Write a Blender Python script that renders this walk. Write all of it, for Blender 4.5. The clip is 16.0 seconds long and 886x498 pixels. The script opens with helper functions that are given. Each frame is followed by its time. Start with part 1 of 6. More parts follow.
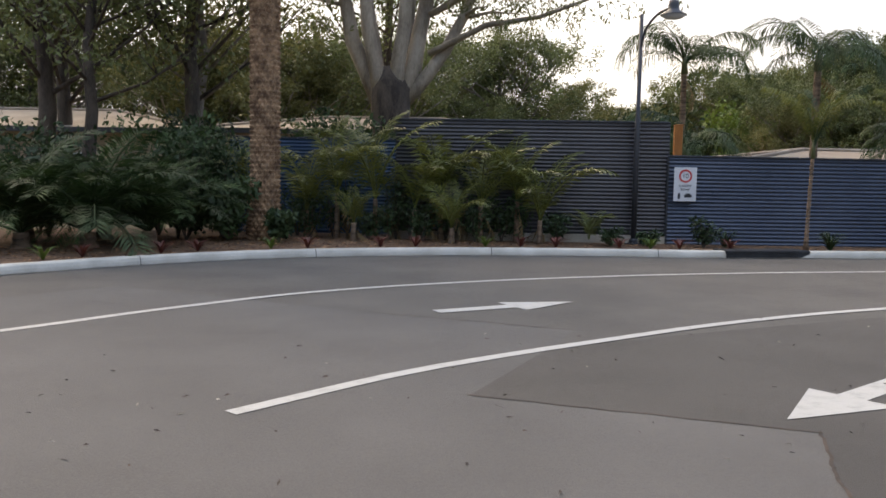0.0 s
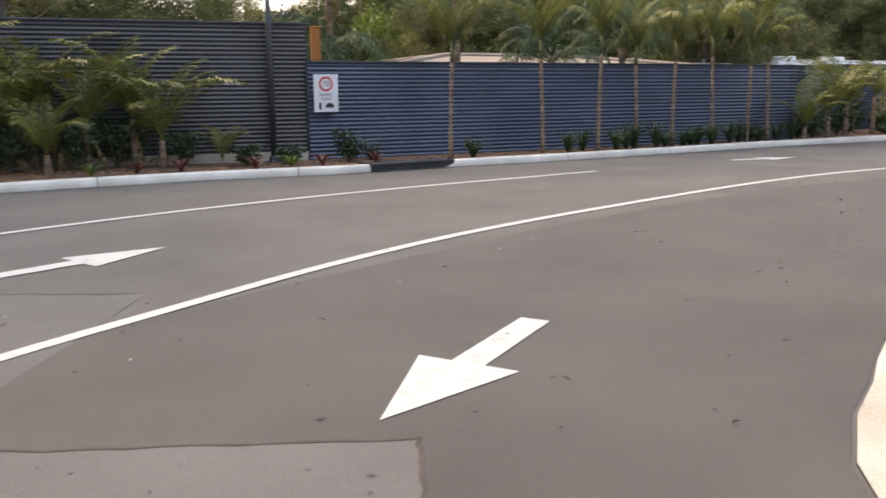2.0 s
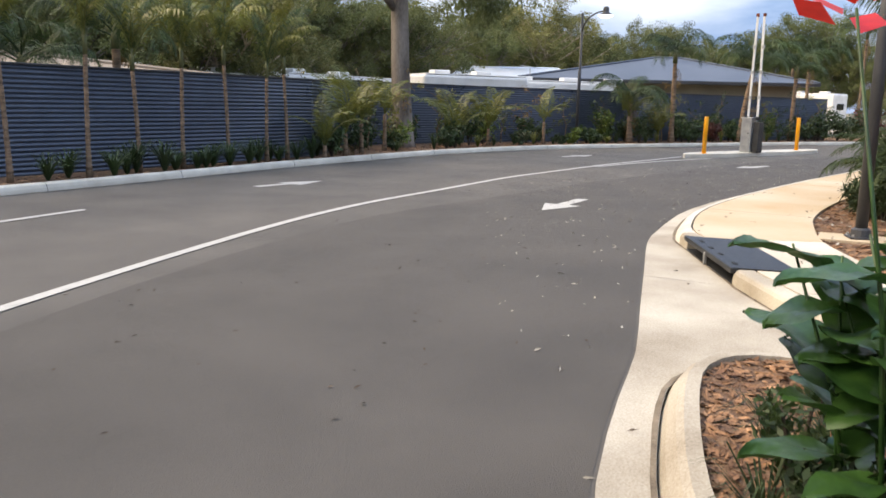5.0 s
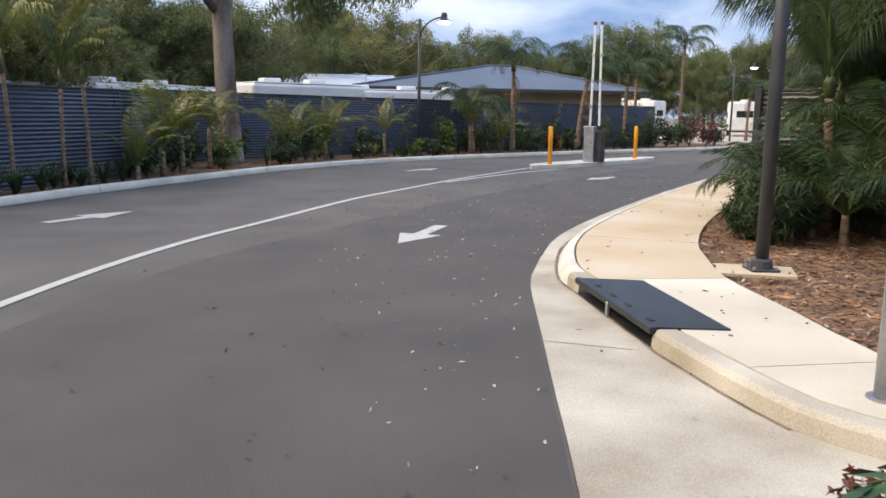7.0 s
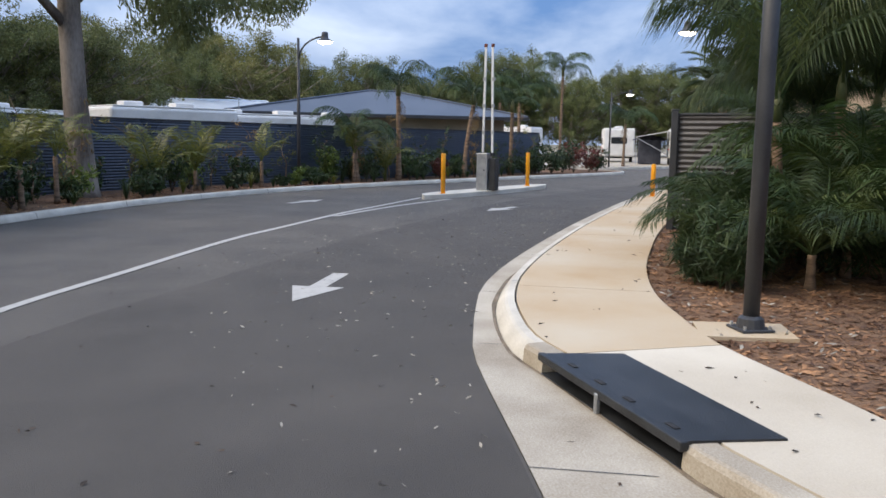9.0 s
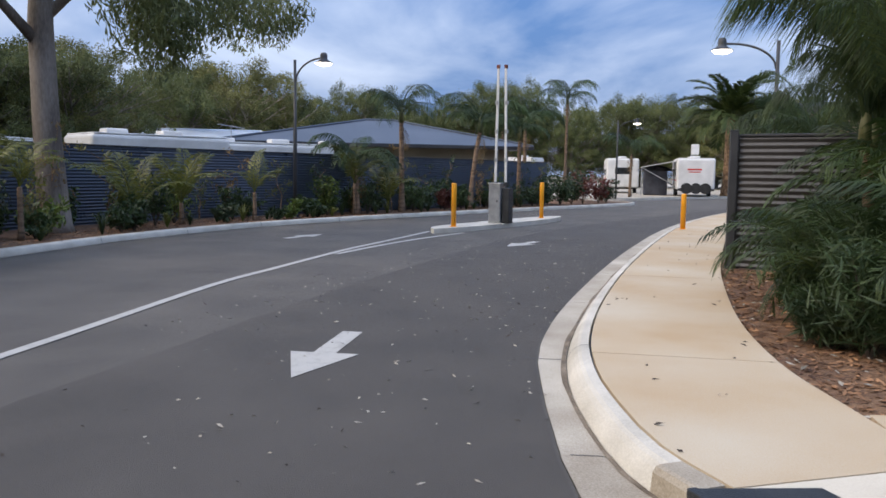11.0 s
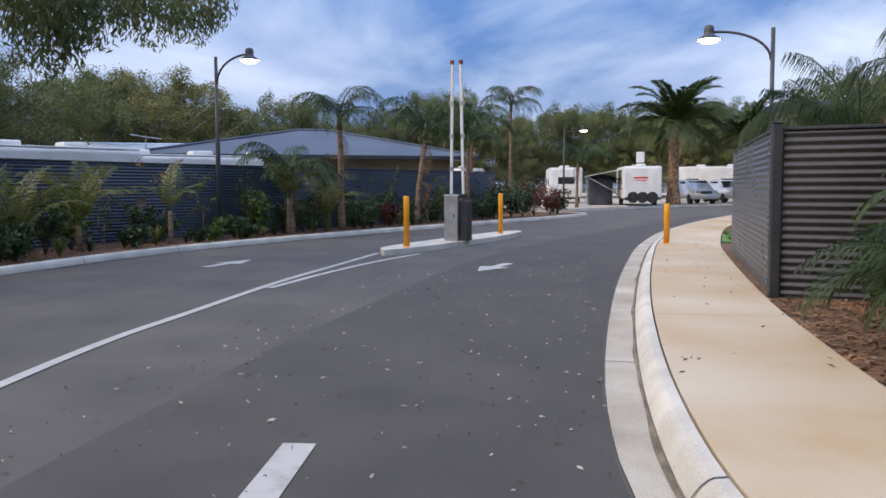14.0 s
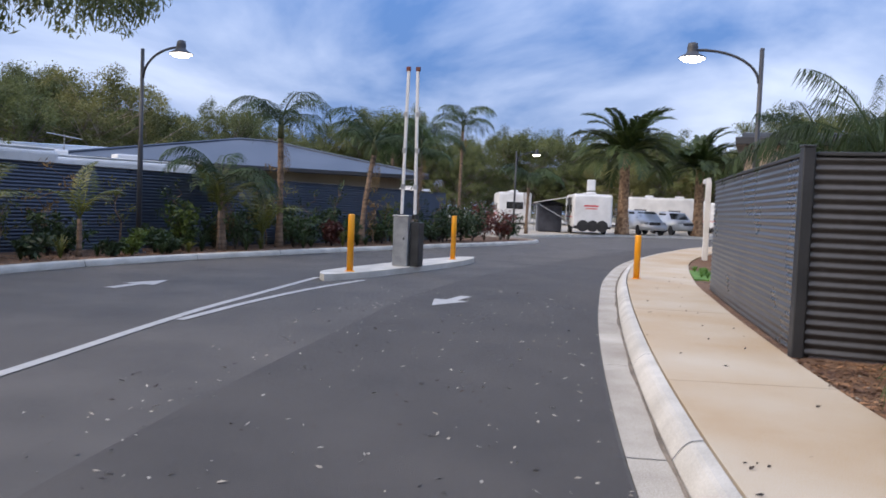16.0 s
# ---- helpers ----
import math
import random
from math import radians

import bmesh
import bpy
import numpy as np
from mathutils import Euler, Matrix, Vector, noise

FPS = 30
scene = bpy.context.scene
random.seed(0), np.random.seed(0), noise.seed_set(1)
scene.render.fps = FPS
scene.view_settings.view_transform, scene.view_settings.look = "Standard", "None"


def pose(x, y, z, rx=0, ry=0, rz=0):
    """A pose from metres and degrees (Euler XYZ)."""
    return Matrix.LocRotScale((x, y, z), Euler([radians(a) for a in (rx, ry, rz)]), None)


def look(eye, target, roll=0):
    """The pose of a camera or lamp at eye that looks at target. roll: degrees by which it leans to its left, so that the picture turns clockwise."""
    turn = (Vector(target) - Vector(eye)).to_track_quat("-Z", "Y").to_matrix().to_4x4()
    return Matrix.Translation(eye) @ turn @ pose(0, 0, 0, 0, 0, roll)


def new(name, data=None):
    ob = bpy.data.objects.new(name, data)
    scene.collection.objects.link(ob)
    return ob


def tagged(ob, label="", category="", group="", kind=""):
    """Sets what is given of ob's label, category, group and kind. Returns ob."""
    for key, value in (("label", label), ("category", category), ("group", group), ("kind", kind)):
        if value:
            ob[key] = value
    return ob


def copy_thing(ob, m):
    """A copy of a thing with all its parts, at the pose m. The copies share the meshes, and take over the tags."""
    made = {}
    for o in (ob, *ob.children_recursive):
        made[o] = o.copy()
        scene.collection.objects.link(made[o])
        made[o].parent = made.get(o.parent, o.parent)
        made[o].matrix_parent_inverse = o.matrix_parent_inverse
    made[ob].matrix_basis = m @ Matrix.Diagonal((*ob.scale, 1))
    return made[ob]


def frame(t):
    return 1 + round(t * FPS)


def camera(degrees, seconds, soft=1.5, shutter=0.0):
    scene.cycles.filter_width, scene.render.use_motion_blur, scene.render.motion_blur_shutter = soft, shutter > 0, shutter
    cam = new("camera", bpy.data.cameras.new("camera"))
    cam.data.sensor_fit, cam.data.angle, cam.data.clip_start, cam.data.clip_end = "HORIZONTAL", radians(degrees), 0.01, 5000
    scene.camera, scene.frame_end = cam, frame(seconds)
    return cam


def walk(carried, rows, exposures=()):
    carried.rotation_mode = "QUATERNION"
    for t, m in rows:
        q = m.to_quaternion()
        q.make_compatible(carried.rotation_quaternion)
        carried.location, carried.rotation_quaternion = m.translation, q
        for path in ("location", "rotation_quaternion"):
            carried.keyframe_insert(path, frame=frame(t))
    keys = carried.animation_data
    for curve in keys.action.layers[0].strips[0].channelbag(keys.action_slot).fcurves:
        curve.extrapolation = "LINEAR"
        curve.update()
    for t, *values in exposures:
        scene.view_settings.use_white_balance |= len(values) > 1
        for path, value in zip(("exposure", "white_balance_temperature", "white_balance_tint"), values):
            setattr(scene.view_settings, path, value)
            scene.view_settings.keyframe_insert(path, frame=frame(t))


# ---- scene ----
from mathutils import geometry

cam = camera(56.7, 16.0, soft=1.6, shutter=0.25)
PATH = [
    (0, (1.216, -0.061, 1.317), (1.0, 1.921, 1.147), 1.0),
    (0.5, (1.421, 0.28, 1.32), (1.147, 2.246, 1.076), 0.9),
    (1, (1.641, 0.706, 1.308), (1.715, 2.684, 1.019), -0.4),
    (1.5, (1.873, 1.173, 1.292), (2.104, 3.131, 0.953), 1.3),
    (2, (2.056, 1.547, 1.313), (2.594, 3.436, 0.935), -0.5),
    (2.5, (2.269, 1.953, 1.299), (2.953, 3.805, 0.977), -0.0),
    (3, (2.413, 2.262, 1.338), (3.254, 4.042, 0.985), -2.2),
    (3.5, (2.694, 2.706, 1.322), (3.668, 4.417, 0.967), -0.5),
    (4, (2.872, 3.076, 1.338), (4.019, 4.688, 1.041), -1.9),
    (4.2, (2.979, 3.24, 1.362), (4.262, 4.73, 0.999), -2.0),
    (6.3, (4.277, 4.584, 1.501), (5.931, 5.674, 1.232), 2.4),
    (6.5, (4.364, 4.683, 1.519), (6.06, 5.704, 1.237), 1.9),
    (7, (4.775, 4.975, 1.515), (6.489, 5.953, 1.187), 1.0),
    (7.5, (5.14, 5.31, 1.491), (6.894, 6.211, 1.158), 0.7),
    (8, (5.536, 5.59, 1.491), (7.349, 6.38, 1.189), 0.8),
    (8.5, (5.832, 5.857, 1.504), (7.682, 6.582, 1.276), 0.9),
    (8.7, (5.971, 5.954, 1.504), (7.819, 6.674, 1.245), 1.1),
    (10.8, (7.782, 7.113, 1.43), (9.655, 7.779, 1.211), 0.8),
    (11, (7.912, 7.193, 1.413), (9.775, 7.897, 1.229), 0.8),
    (11.5, (8.35, 7.447, 1.399), (10.215, 8.147, 1.215), -0.1),
    (12, (8.712, 7.658, 1.408), (10.601, 8.28, 1.194), -1.6),
    (12.5, (9.194, 7.907, 1.388), (11.065, 8.58, 1.169), -1.8),
    (13, (9.586, 8.13, 1.401), (11.469, 8.785, 1.248), -2.3),
    (13.5, (10.027, 8.332, 1.376), (11.917, 8.951, 1.167), -0.2),
    (14, (10.42, 8.532, 1.372), (12.336, 9.085, 1.22), -0.2),
    (14.5, (10.858, 8.688, 1.341), (12.781, 9.21, 1.16), 1.1),
    (15, (11.261, 8.847, 1.363), (13.202, 9.295, 1.173), 1.1),
    (15.5, (11.814, 9.065, 1.33), (13.749, 9.544, 1.168), 0.5),
    (16, (12.189, 9.172, 1.355), (14.142, 9.589, 1.256), 2.4),
]
walk(cam, [(t, look(eye, target, roll)) for t, eye, target, roll in PATH],
     exposures=[(0, 0.5, 8500, 14), (0.6, 0.75, 8900, 16), (1, 0.83, 9100, 17), (1.5, 1.13, 9200, 17), (2, 1.08, 9200, 17), (2.5, 0.83, 9100, 16), (3, 0.76, 9000, 16), (3.5, 0.92, 9000, 16), (4, 0.88, 8900, 15), (6.5, 0.69, 8000, 13), (7, 0.58, 7800, 13), (8.5, 0.35, 7300, 12), (11, 0.15, 7050, 14), (13, 0.15, 7000, 15), (16, 0.15, 6850, 17)])

# ---- world, sun ----
world = bpy.data.worlds.new("world")
scene.world = world
world.use_nodes = True
wn, wl = world.node_tree.nodes, world.node_tree.links
wn.clear()
w_out = wn.new("ShaderNodeOutputWorld")
w_bg = wn.new("ShaderNodeBackground")
w_sky = wn.new("ShaderNodeTexSky")
w_sky.sky_type = "NISHITA"
w_sky.sun_disc = False
SUN_EL, SUN_AZ = 42.0, -35.0      # degrees; azimuth from +y towards +x
w_sky.sun_elevation, w_sky.sun_rotation = radians(SUN_EL), radians(SUN_AZ)
w_sky.altitude, w_sky.air_density, w_sky.dust_density = 50, 1.2, 1.0
w_tc = wn.new("ShaderNodeTexCoord")
w_sep = wn.new("ShaderNodeSeparateXYZ")
wl.new(w_tc.outputs["Generated"], w_sep.inputs[0])


def wmath(op, a, b=None, clamp=False):
    n = wn.new("ShaderNodeMath")
    n.operation, n.use_clamp = op, clamp
    for k, v in enumerate((a, b)):
        if v is None:
            continue
        if isinstance(v, (int, float)):
            n.inputs[k].default_value = v
        else:
            wl.new(v, n.inputs[k])
    return n.outputs[0]


w_z = wmath("MAXIMUM", w_sep.outputs[2], 0.0)
w_den = wmath("ADD", w_z, 0.30)
w_cx, w_cy = wmath("DIVIDE", w_sep.outputs[0], w_den), wmath("DIVIDE", w_sep.outputs[1], w_den)
w_comb = wn.new("ShaderNodeCombineXYZ")
wl.new(wmath("MULTIPLY", w_cx, 0.95), w_comb.inputs[0])
wl.new(w_cy, w_comb.inputs[1])
w_noise = wn.new("ShaderNodeTexNoise")
w_noise.inputs["Scale"].default_value, w_noise.inputs["Detail"].default_value = 1.25, 8
w_noise.inputs["Roughness"].default_value, w_noise.inputs["Distortion"].default_value = 0.52, 0.45
wl.new(w_comb.outputs[0], w_noise.inputs["Vector"])
w_ramp = wn.new("ShaderNodeValToRGB")
w_ramp.color_ramp.elements[0].position, w_ramp.color_ramp.elements[1].position = 0.38, 0.80
wl.new(w_noise.outputs["Fac"], w_ramp.inputs[0])
# brighter, whiter cloud towards +y / -x, heavier blue-grey cloud towards +x
w_side = wmath("MULTIPLY_ADD", w_sep.outputs[1], 1.35)
w_side.node.inputs[2].default_value = -0.10
w_side = wmath("SUBTRACT", w_side, wmath("MULTIPLY", w_sep.outputs[0], 1.15), True)
w_cloud = wn.new("ShaderNodeMix")
w_cloud.data_type = "RGBA"
w_cloud.inputs[6].default_value = (0.82, 0.98, 1.22, 1)
w_cloud.inputs[7].default_value = (1.35, 1.38, 1.42, 1)
wl.new(w_side, w_cloud.inputs[0])
w_low = wn.new("ShaderNodeMix")
w_low.data_type = "RGBA"
w_low.inputs[6].default_value = (0.075, 0.225, 0.60, 1)
w_low.inputs[7].default_value = (0.95, 1.05, 1.2, 1)
wl.new(w_side, w_low.inputs[0])
w_skys = wn.new("ShaderNodeMix")
w_skys.data_type, w_skys.blend_type = "RGBA", "MIX"
w_skys.inputs[0].default_value = 0.8
w_scale = wn.new("ShaderNodeMix")
w_scale.data_type, w_scale.blend_type = "RGBA", "MULTIPLY"
w_scale.inputs[0].default_value = 1.0
w_scale.inputs[7].default_value = (0.1, 0.1, 0.1, 1)
wl.new(w_sky.outputs[0], w_scale.inputs[6])
wl.new(w_scale.outputs[2], w_skys.inputs[6])
wl.new(w_low.outputs[2], w_skys.inputs[7])
w_mix = wn.new("ShaderNodeMix")
w_mix.data_type = "RGBA"
wl.new(w_ramp.outputs[0], w_mix.inputs[0])
wl.new(w_skys.outputs[2], w_mix.inputs[6])
wl.new(w_cloud.outputs[2], w_mix.inputs[7])
wl.new(w_mix.outputs[2], w_bg.inputs[0])
w_bg.inputs[1].default_value = 1.0
w_zen = wmath("MULTIPLY_ADD", wmath("POWER", w_z, 1.5), 1.5)      # an overcast sky is brighter overhead
w_zen.node.inputs[2].default_value = 0.95
wl.new(w_zen, w_bg.inputs[1])
wl.new(w_bg.outputs[0], w_out.inputs[0])

sun_data = bpy.data.lights.new("sun", "SUN")
sun_data.energy, sun_data.angle, sun_data.color = 1.7, radians(30), (1.0, 0.87, 0.70)
sun = new("sun", sun_data)
sun.matrix_world = look((0, 0, 30), Vector((0, 0, 30)) - Vector((math.sin(radians(SUN_AZ)) * math.cos(radians(SUN_EL)),
                        math.cos(radians(SUN_AZ)) * math.cos(radians(SUN_EL)), math.sin(radians(SUN_EL)))))


# ---- materials ----
def material(name, c1, c2, scale=4.0, rough=0.8, metal=0.0, fine=60.0, bump=0.15, fine_mix=0.35, spread=(0.35, 0.65),
             rand=0.0, emit=None, transmit=0.0, coat=0.0, streak=None):
    """Two-scale noise between two colours, with fine relief; rand varies the tone from piece to piece."""
    m = bpy.data.materials.new(name)
    m.use_nodes = True
    n, l = m.node_tree.nodes, m.node_tree.links
    b = n["Principled BSDF"]
    tc = n.new("ShaderNodeTexCoord")
    src = tc.outputs["Object"]
    if streak:
        mp = n.new("ShaderNodeMapping")
        mp.inputs["Scale"].default_value = streak
        l.new(src, mp.inputs[0])
        src = mp.outputs[0]
    big, small = n.new("ShaderNodeTexNoise"), n.new("ShaderNodeTexNoise")
    big.inputs["Scale"].default_value, big.inputs["Detail"].default_value = scale, 5
    small.inputs["Scale"].default_value, small.inputs["Detail"].default_value = fine, 3
    l.new(src, big.inputs["Vector"])
    l.new(src, small.inputs["Vector"])
    ramp = n.new("ShaderNodeValToRGB")
    ramp.color_ramp.elements[0].position, ramp.color_ramp.elements[1].position = spread
    ramp.color_ramp.elements[0].color, ramp.color_ramp.elements[1].color = (*c1, 1), (*c2, 1)
    mix = n.new("ShaderNodeMath")
    mix.operation = "MULTIPLY_ADD"
    sub = n.new("ShaderNodeMath")
    sub.operation = "SUBTRACT"
    sub.inputs[1].default_value = 0.5
    l.new(small.outputs["Fac"], sub.inputs[0])
    l.new(sub.outputs[0], mix.inputs[0])
    mix.inputs[1].default_value = fine_mix
    l.new(big.outputs["Fac"], mix.inputs[2])
    l.new(mix.outputs[0], ramp.inputs[0])
    col = ramp.outputs[0]
    if rand:
        info = n.new("ShaderNodeObjectInfo")
        geo = n.new("ShaderNodeNewGeometry")
        add = n.new("ShaderNodeMath")
        add.operation = "ADD"
        l.new(info.outputs["Random"], add.inputs[0])
        l.new(geo.outputs["Random Per Island"], add.inputs[1])
        mr = n.new("ShaderNodeMapRange")
        mr.inputs["From Max"].default_value = 2.0
        mr.inputs["To Min"].default_value, mr.inputs["To Max"].default_value = 1 - rand, 1 + rand
        l.new(add.outputs[0], mr.inputs["Value"])
        hsv = n.new("ShaderNodeHueSaturation")
        l.new(mr.outputs[0], hsv.inputs["Value"])
        l.new(col, hsv.inputs["Color"])
        col = hsv.outputs[0]
    l.new(col, b.inputs["Base Color"])
    rr = n.new("ShaderNodeMapRange")
    rr.inputs["To Min"].default_value, rr.inputs["To Max"].default_value = max(0.02, rough - 0.1), min(1, rough + 0.1)
    l.new(big.outputs["Fac"], rr.inputs["Value"])
    l.new(rr.outputs[0], b.inputs["Roughness"])
    b.inputs["Metallic"].default_value = metal
    b.inputs["Coat Weight"].default_value = coat
    if bump:
        bp = n.new("ShaderNodeBump")
        bp.inputs["Strength"].default_value, bp.inputs["Distance"].default_value = bump, 0.02
        l.new(small.outputs["Fac"], bp.inputs["Height"])
        l.new(bp.outputs[0], b.inputs["Normal"])
    if transmit:
        out = n["Material Output"]
        tr = n.new("ShaderNodeBsdfTranslucent")
        l.new(col, tr.inputs[0])
        ms = n.new("ShaderNodeMixShader")
        ms.inputs[0].default_value = transmit
        l.new(b.outputs[0], ms.inputs[1])
        l.new(tr.outputs[0], ms.inputs[2])
        l.new(ms.outputs[0], out.inputs[0])
    if emit:
        b.inputs["Emission Color"].default_value = (*emit[:3], 1)
        b.inputs["Emission Strength"].default_value = emit[3]
    return m


ASPHALT = material("asphalt", (0.048, 0.0425, 0.036), (0.083, 0.074, 0.064), 0.9, 0.85, fine=170, bump=0.5, fine_mix=0.7, spread=(0.27, 0.73))
ASPHALT_OLD = material("worn asphalt", (0.074, 0.068, 0.062), (0.132, 0.122, 0.111), 0.7, 0.9, fine=120, bump=0.6, fine_mix=0.8, spread=(0.2, 0.8))
ASPHALT_MID = material("lane asphalt", (0.062, 0.056, 0.049), (0.121, 0.109, 0.095), 0.8, 0.88, fine=160, bump=0.5, fine_mix=0.7, spread=(0.24, 0.76))
CONCRETE = material("concrete", (0.24, 0.195, 0.14), (0.53, 0.485, 0.40), 1.1, 0.85, fine=90, bump=0.12, fine_mix=0.5, spread=(0.25, 0.75))
PATH_CONC = material("buff concrete", (0.42, 0.285, 0.15), (0.53, 0.465, 0.36), 0.6, 0.88, fine=120, bump=0.12, fine_mix=0.4, spread=(0.25, 0.75), rand=0.04)
PATH_PALE = material("pale path concrete", (0.42, 0.36, 0.275), (0.60, 0.545, 0.445), 0.8, 0.88, fine=110, bump=0.12, fine_mix=0.45, spread=(0.25, 0.75), rand=0.04)
KERB = material("kerb concrete", (0.39, 0.36, 0.30), (0.63, 0.59, 0.51), 2.2, 0.8, fine=80, bump=0.12, fine_mix=0.5, spread=(0.25, 0.75))
PAINT = material("road paint", (0.24, 0.23, 0.21), (0.43, 0.415, 0.38), 9.0, 0.7, fine=120, bump=0.25, fine_mix=0.9, spread=(0.1, 0.5))
GROUND = material("dry ground", (0.09, 0.085, 0.05), (0.20, 0.17, 0.11), 0.25, 0.95, fine=25, bump=0.4, fine_mix=0.6)
MULCH = material("bark mulch", (0.07, 0.033, 0.018), (0.24, 0.135, 0.072), 5.0, 0.95, fine=45, bump=1.0, fine_mix=1.2, spread=(0.2, 0.8))
CHIP = material("bark chip", (0.07, 0.030, 0.015), (0.34, 0.18, 0.09), 3.0, 0.9, fine=90, bump=0.3, rand=0.75)
FENCE_BLUE = material("blue-steel sheet lightened as sky sheen", (0.040, 0.055, 0.082), (0.060, 0.079, 0.112), 0.6, 0.30, metal=0.3, fine=14, bump=0.03, rand=0.05)
FENCE_TEAL = material("weathered blue steel sheet", (0.030, 0.062, 0.11), (0.046, 0.088, 0.15), 0.6, 0.32, metal=0.3, fine=14, bump=0.03, rand=0.05)
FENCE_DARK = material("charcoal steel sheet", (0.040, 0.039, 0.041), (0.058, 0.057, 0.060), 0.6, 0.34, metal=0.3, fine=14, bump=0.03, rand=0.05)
# lighter grey base holds the grazing sky reflection of the path-side sheets
FENCE_SHEEN = material("steel sheet lightened as sky sheen", (0.085, 0.088, 0.095), (0.115, 0.118, 0.126), 0.6, 0.28, metal=0.35, fine=14, bump=0.03, rand=0.05)
POST_DARK = material("charcoal powder coat", (0.028, 0.030, 0.034), (0.045, 0.047, 0.052), 2.0, 0.5, fine=60, bump=0.05)
GALV = material("galvanised steel", (0.30, 0.31, 0.32), (0.45, 0.46, 0.47), 3.0, 0.45, metal=0.7, fine=40, bump=0.05)
YELLOW = material("yellow paint", (0.78, 0.30, 0.008), (0.90, 0.38, 0.014), 2.5, 0.45, fine=40, bump=0.05)
BLACK = material("black cast iron", (0.010, 0.011, 0.012), (0.026, 0.028, 0.031), 4.0, 0.5, fine=90, bump=0.3)
WHITE = material("white gloss paint", (0.58, 0.58, 0.57), (0.70, 0.70, 0.69), 1.5, 0.4, fine=30, bump=0.03)
RED = material("red paint", (0.50, 0.03, 0.025), (0.6, 0.045, 0.035), 3.0, 0.5, fine=40, bump=0.02)
LAMP_GLOW = material("lit lamp diffuser", (0.9, 0.88, 0.8), (0.95, 0.92, 0.85), 2.0, 0.4, bump=0.0, emit=(1.0, 0.93, 0.80, 7.0))
LAMP_OFF = material("lamp diffuser", (0.55, 0.55, 0.55), (0.7, 0.7, 0.7), 2.0, 0.4, bump=0.0)
ROOF = material("slate blue roofing steel", (0.062, 0.075, 0.095), (0.095, 0.112, 0.138), 0.5, 0.5, metal=0.2, fine=12, bump=0.05)
ROOF_PALE = material("pale roofing steel", (0.50, 0.56, 0.62), (0.62, 0.68, 0.74), 0.5, 0.4, metal=0.3, fine=12, bump=0.05)
ROOF_TAN = material("tan roofing", (0.24, 0.18, 0.13), (0.34, 0.27, 0.20), 0.8, 0.8, fine=18, bump=0.2)
WALL_CREAM = material("cream cladding", (0.42, 0.40, 0.35), (0.52, 0.50, 0.44), 0.7, 0.8, fine=20, bump=0.08)
WALL_TAN = material("tan render", (0.32, 0.24, 0.17), (0.44, 0.35, 0.26), 0.6, 0.85, fine=30, bump=0.15)
# cream walls with the shade under the eaves put into the colour
WALL_SHADED = material("cream cladding darkened as eave shade", (0.20, 0.175, 0.14), (0.29, 0.26, 0.21), 0.7, 0.8, fine=20, bump=0.08)
TIMBER = material("weathered timber", (0.16, 0.10, 0.06), (0.30, 0.21, 0.14), 3.0, 0.85, fine=40, bump=0.4, streak=(1, 1, 0.15))
ORANGE_TIMBER = material("orange stained timber", (0.30, 0.10, 0.02), (0.48, 0.19, 0.05), 3.0, 0.8, fine=40, bump=0.3, streak=(1, 1, 0.15))
DIRT = material("washed dirt", (0.10, 0.075, 0.05), (0.24, 0.19, 0.135), 4.0, 0.95, fine=60, bump=0.5)
GLASS_DARK = material("window glass", (0.012, 0.015, 0.018), (0.03, 0.034, 0.038), 2.0, 0.08, bump=0.0, coat=0.5)
SILVER = material("pale car paint", (0.42, 0.44, 0.46), (0.52, 0.53, 0.55), 1.5, 0.3, metal=0.2, fine=30, bump=0.0, coat=0.6)
RUBBER = material("tyre rubber", (0.012, 0.012, 0.013), (0.025, 0.025, 0.026), 5.0, 0.8, fine=60, bump=0.2)
CANVAS_DARK = material("dark canvas", (0.03, 0.035, 0.05), (0.06, 0.065, 0.085), 2.0, 0.9, fine=60, bump=0.2)
BARK_GUM = material("smooth gum bark", (0.10, 0.08, 0.066), (0.25, 0.215, 0.185), 2.2, 0.85, fine=30, bump=0.35, streak=(1, 1, 0.3))
BARK_PALE = material("pale gum bark", (0.17, 0.135, 0.10), (0.42, 0.35, 0.27), 1.6, 0.85, fine=22, bump=0.35, streak=(1, 1, 0.3))
BARK_DARK = material("dark fibrous bark", (0.035, 0.026, 0.020), (0.11, 0.085, 0.065), 3.5, 0.95, fine=35, bump=0.9, streak=(1, 1, 0.25))
BARK_PALM = material("palm stem bark", (0.085, 0.055, 0.034), (0.28, 0.185, 0.12), 5.0, 0.9, fine=45, bump=0.6, streak=(0.4, 0.4, 2.0))
BARK_DATE = material("date palm boots", (0.13, 0.070, 0.038), (0.44, 0.275, 0.16), 5.0, 0.95, fine=40, bump=0.6, rand=0.25)
LEAF_GUM = material("gum foliage", (0.056, 0.076, 0.022), (0.170, 0.190, 0.064), 0.55, 0.6, fine=3, bump=0.0, rand=0.22, transmit=0.25)
LEAF_OLIVE = material("olive gum foliage", (0.078, 0.088, 0.024), (0.225, 0.215, 0.070), 0.5, 0.6, fine=3, bump=0.0, rand=0.22, transmit=0.25)
LEAF_LIME = material("lime shrub foliage", (0.06, 0.10, 0.015), (0.16, 0.22, 0.04), 0.5, 0.6, fine=8, bump=0.0, rand=0.4, transmit=0.3)
LEAF_PALM = material("palm foliage", (0.014, 0.033, 0.009), (0.052, 0.090, 0.024), 1.2, 0.62, fine=10, bump=0.0, rand=0.35, transmit=0.25)
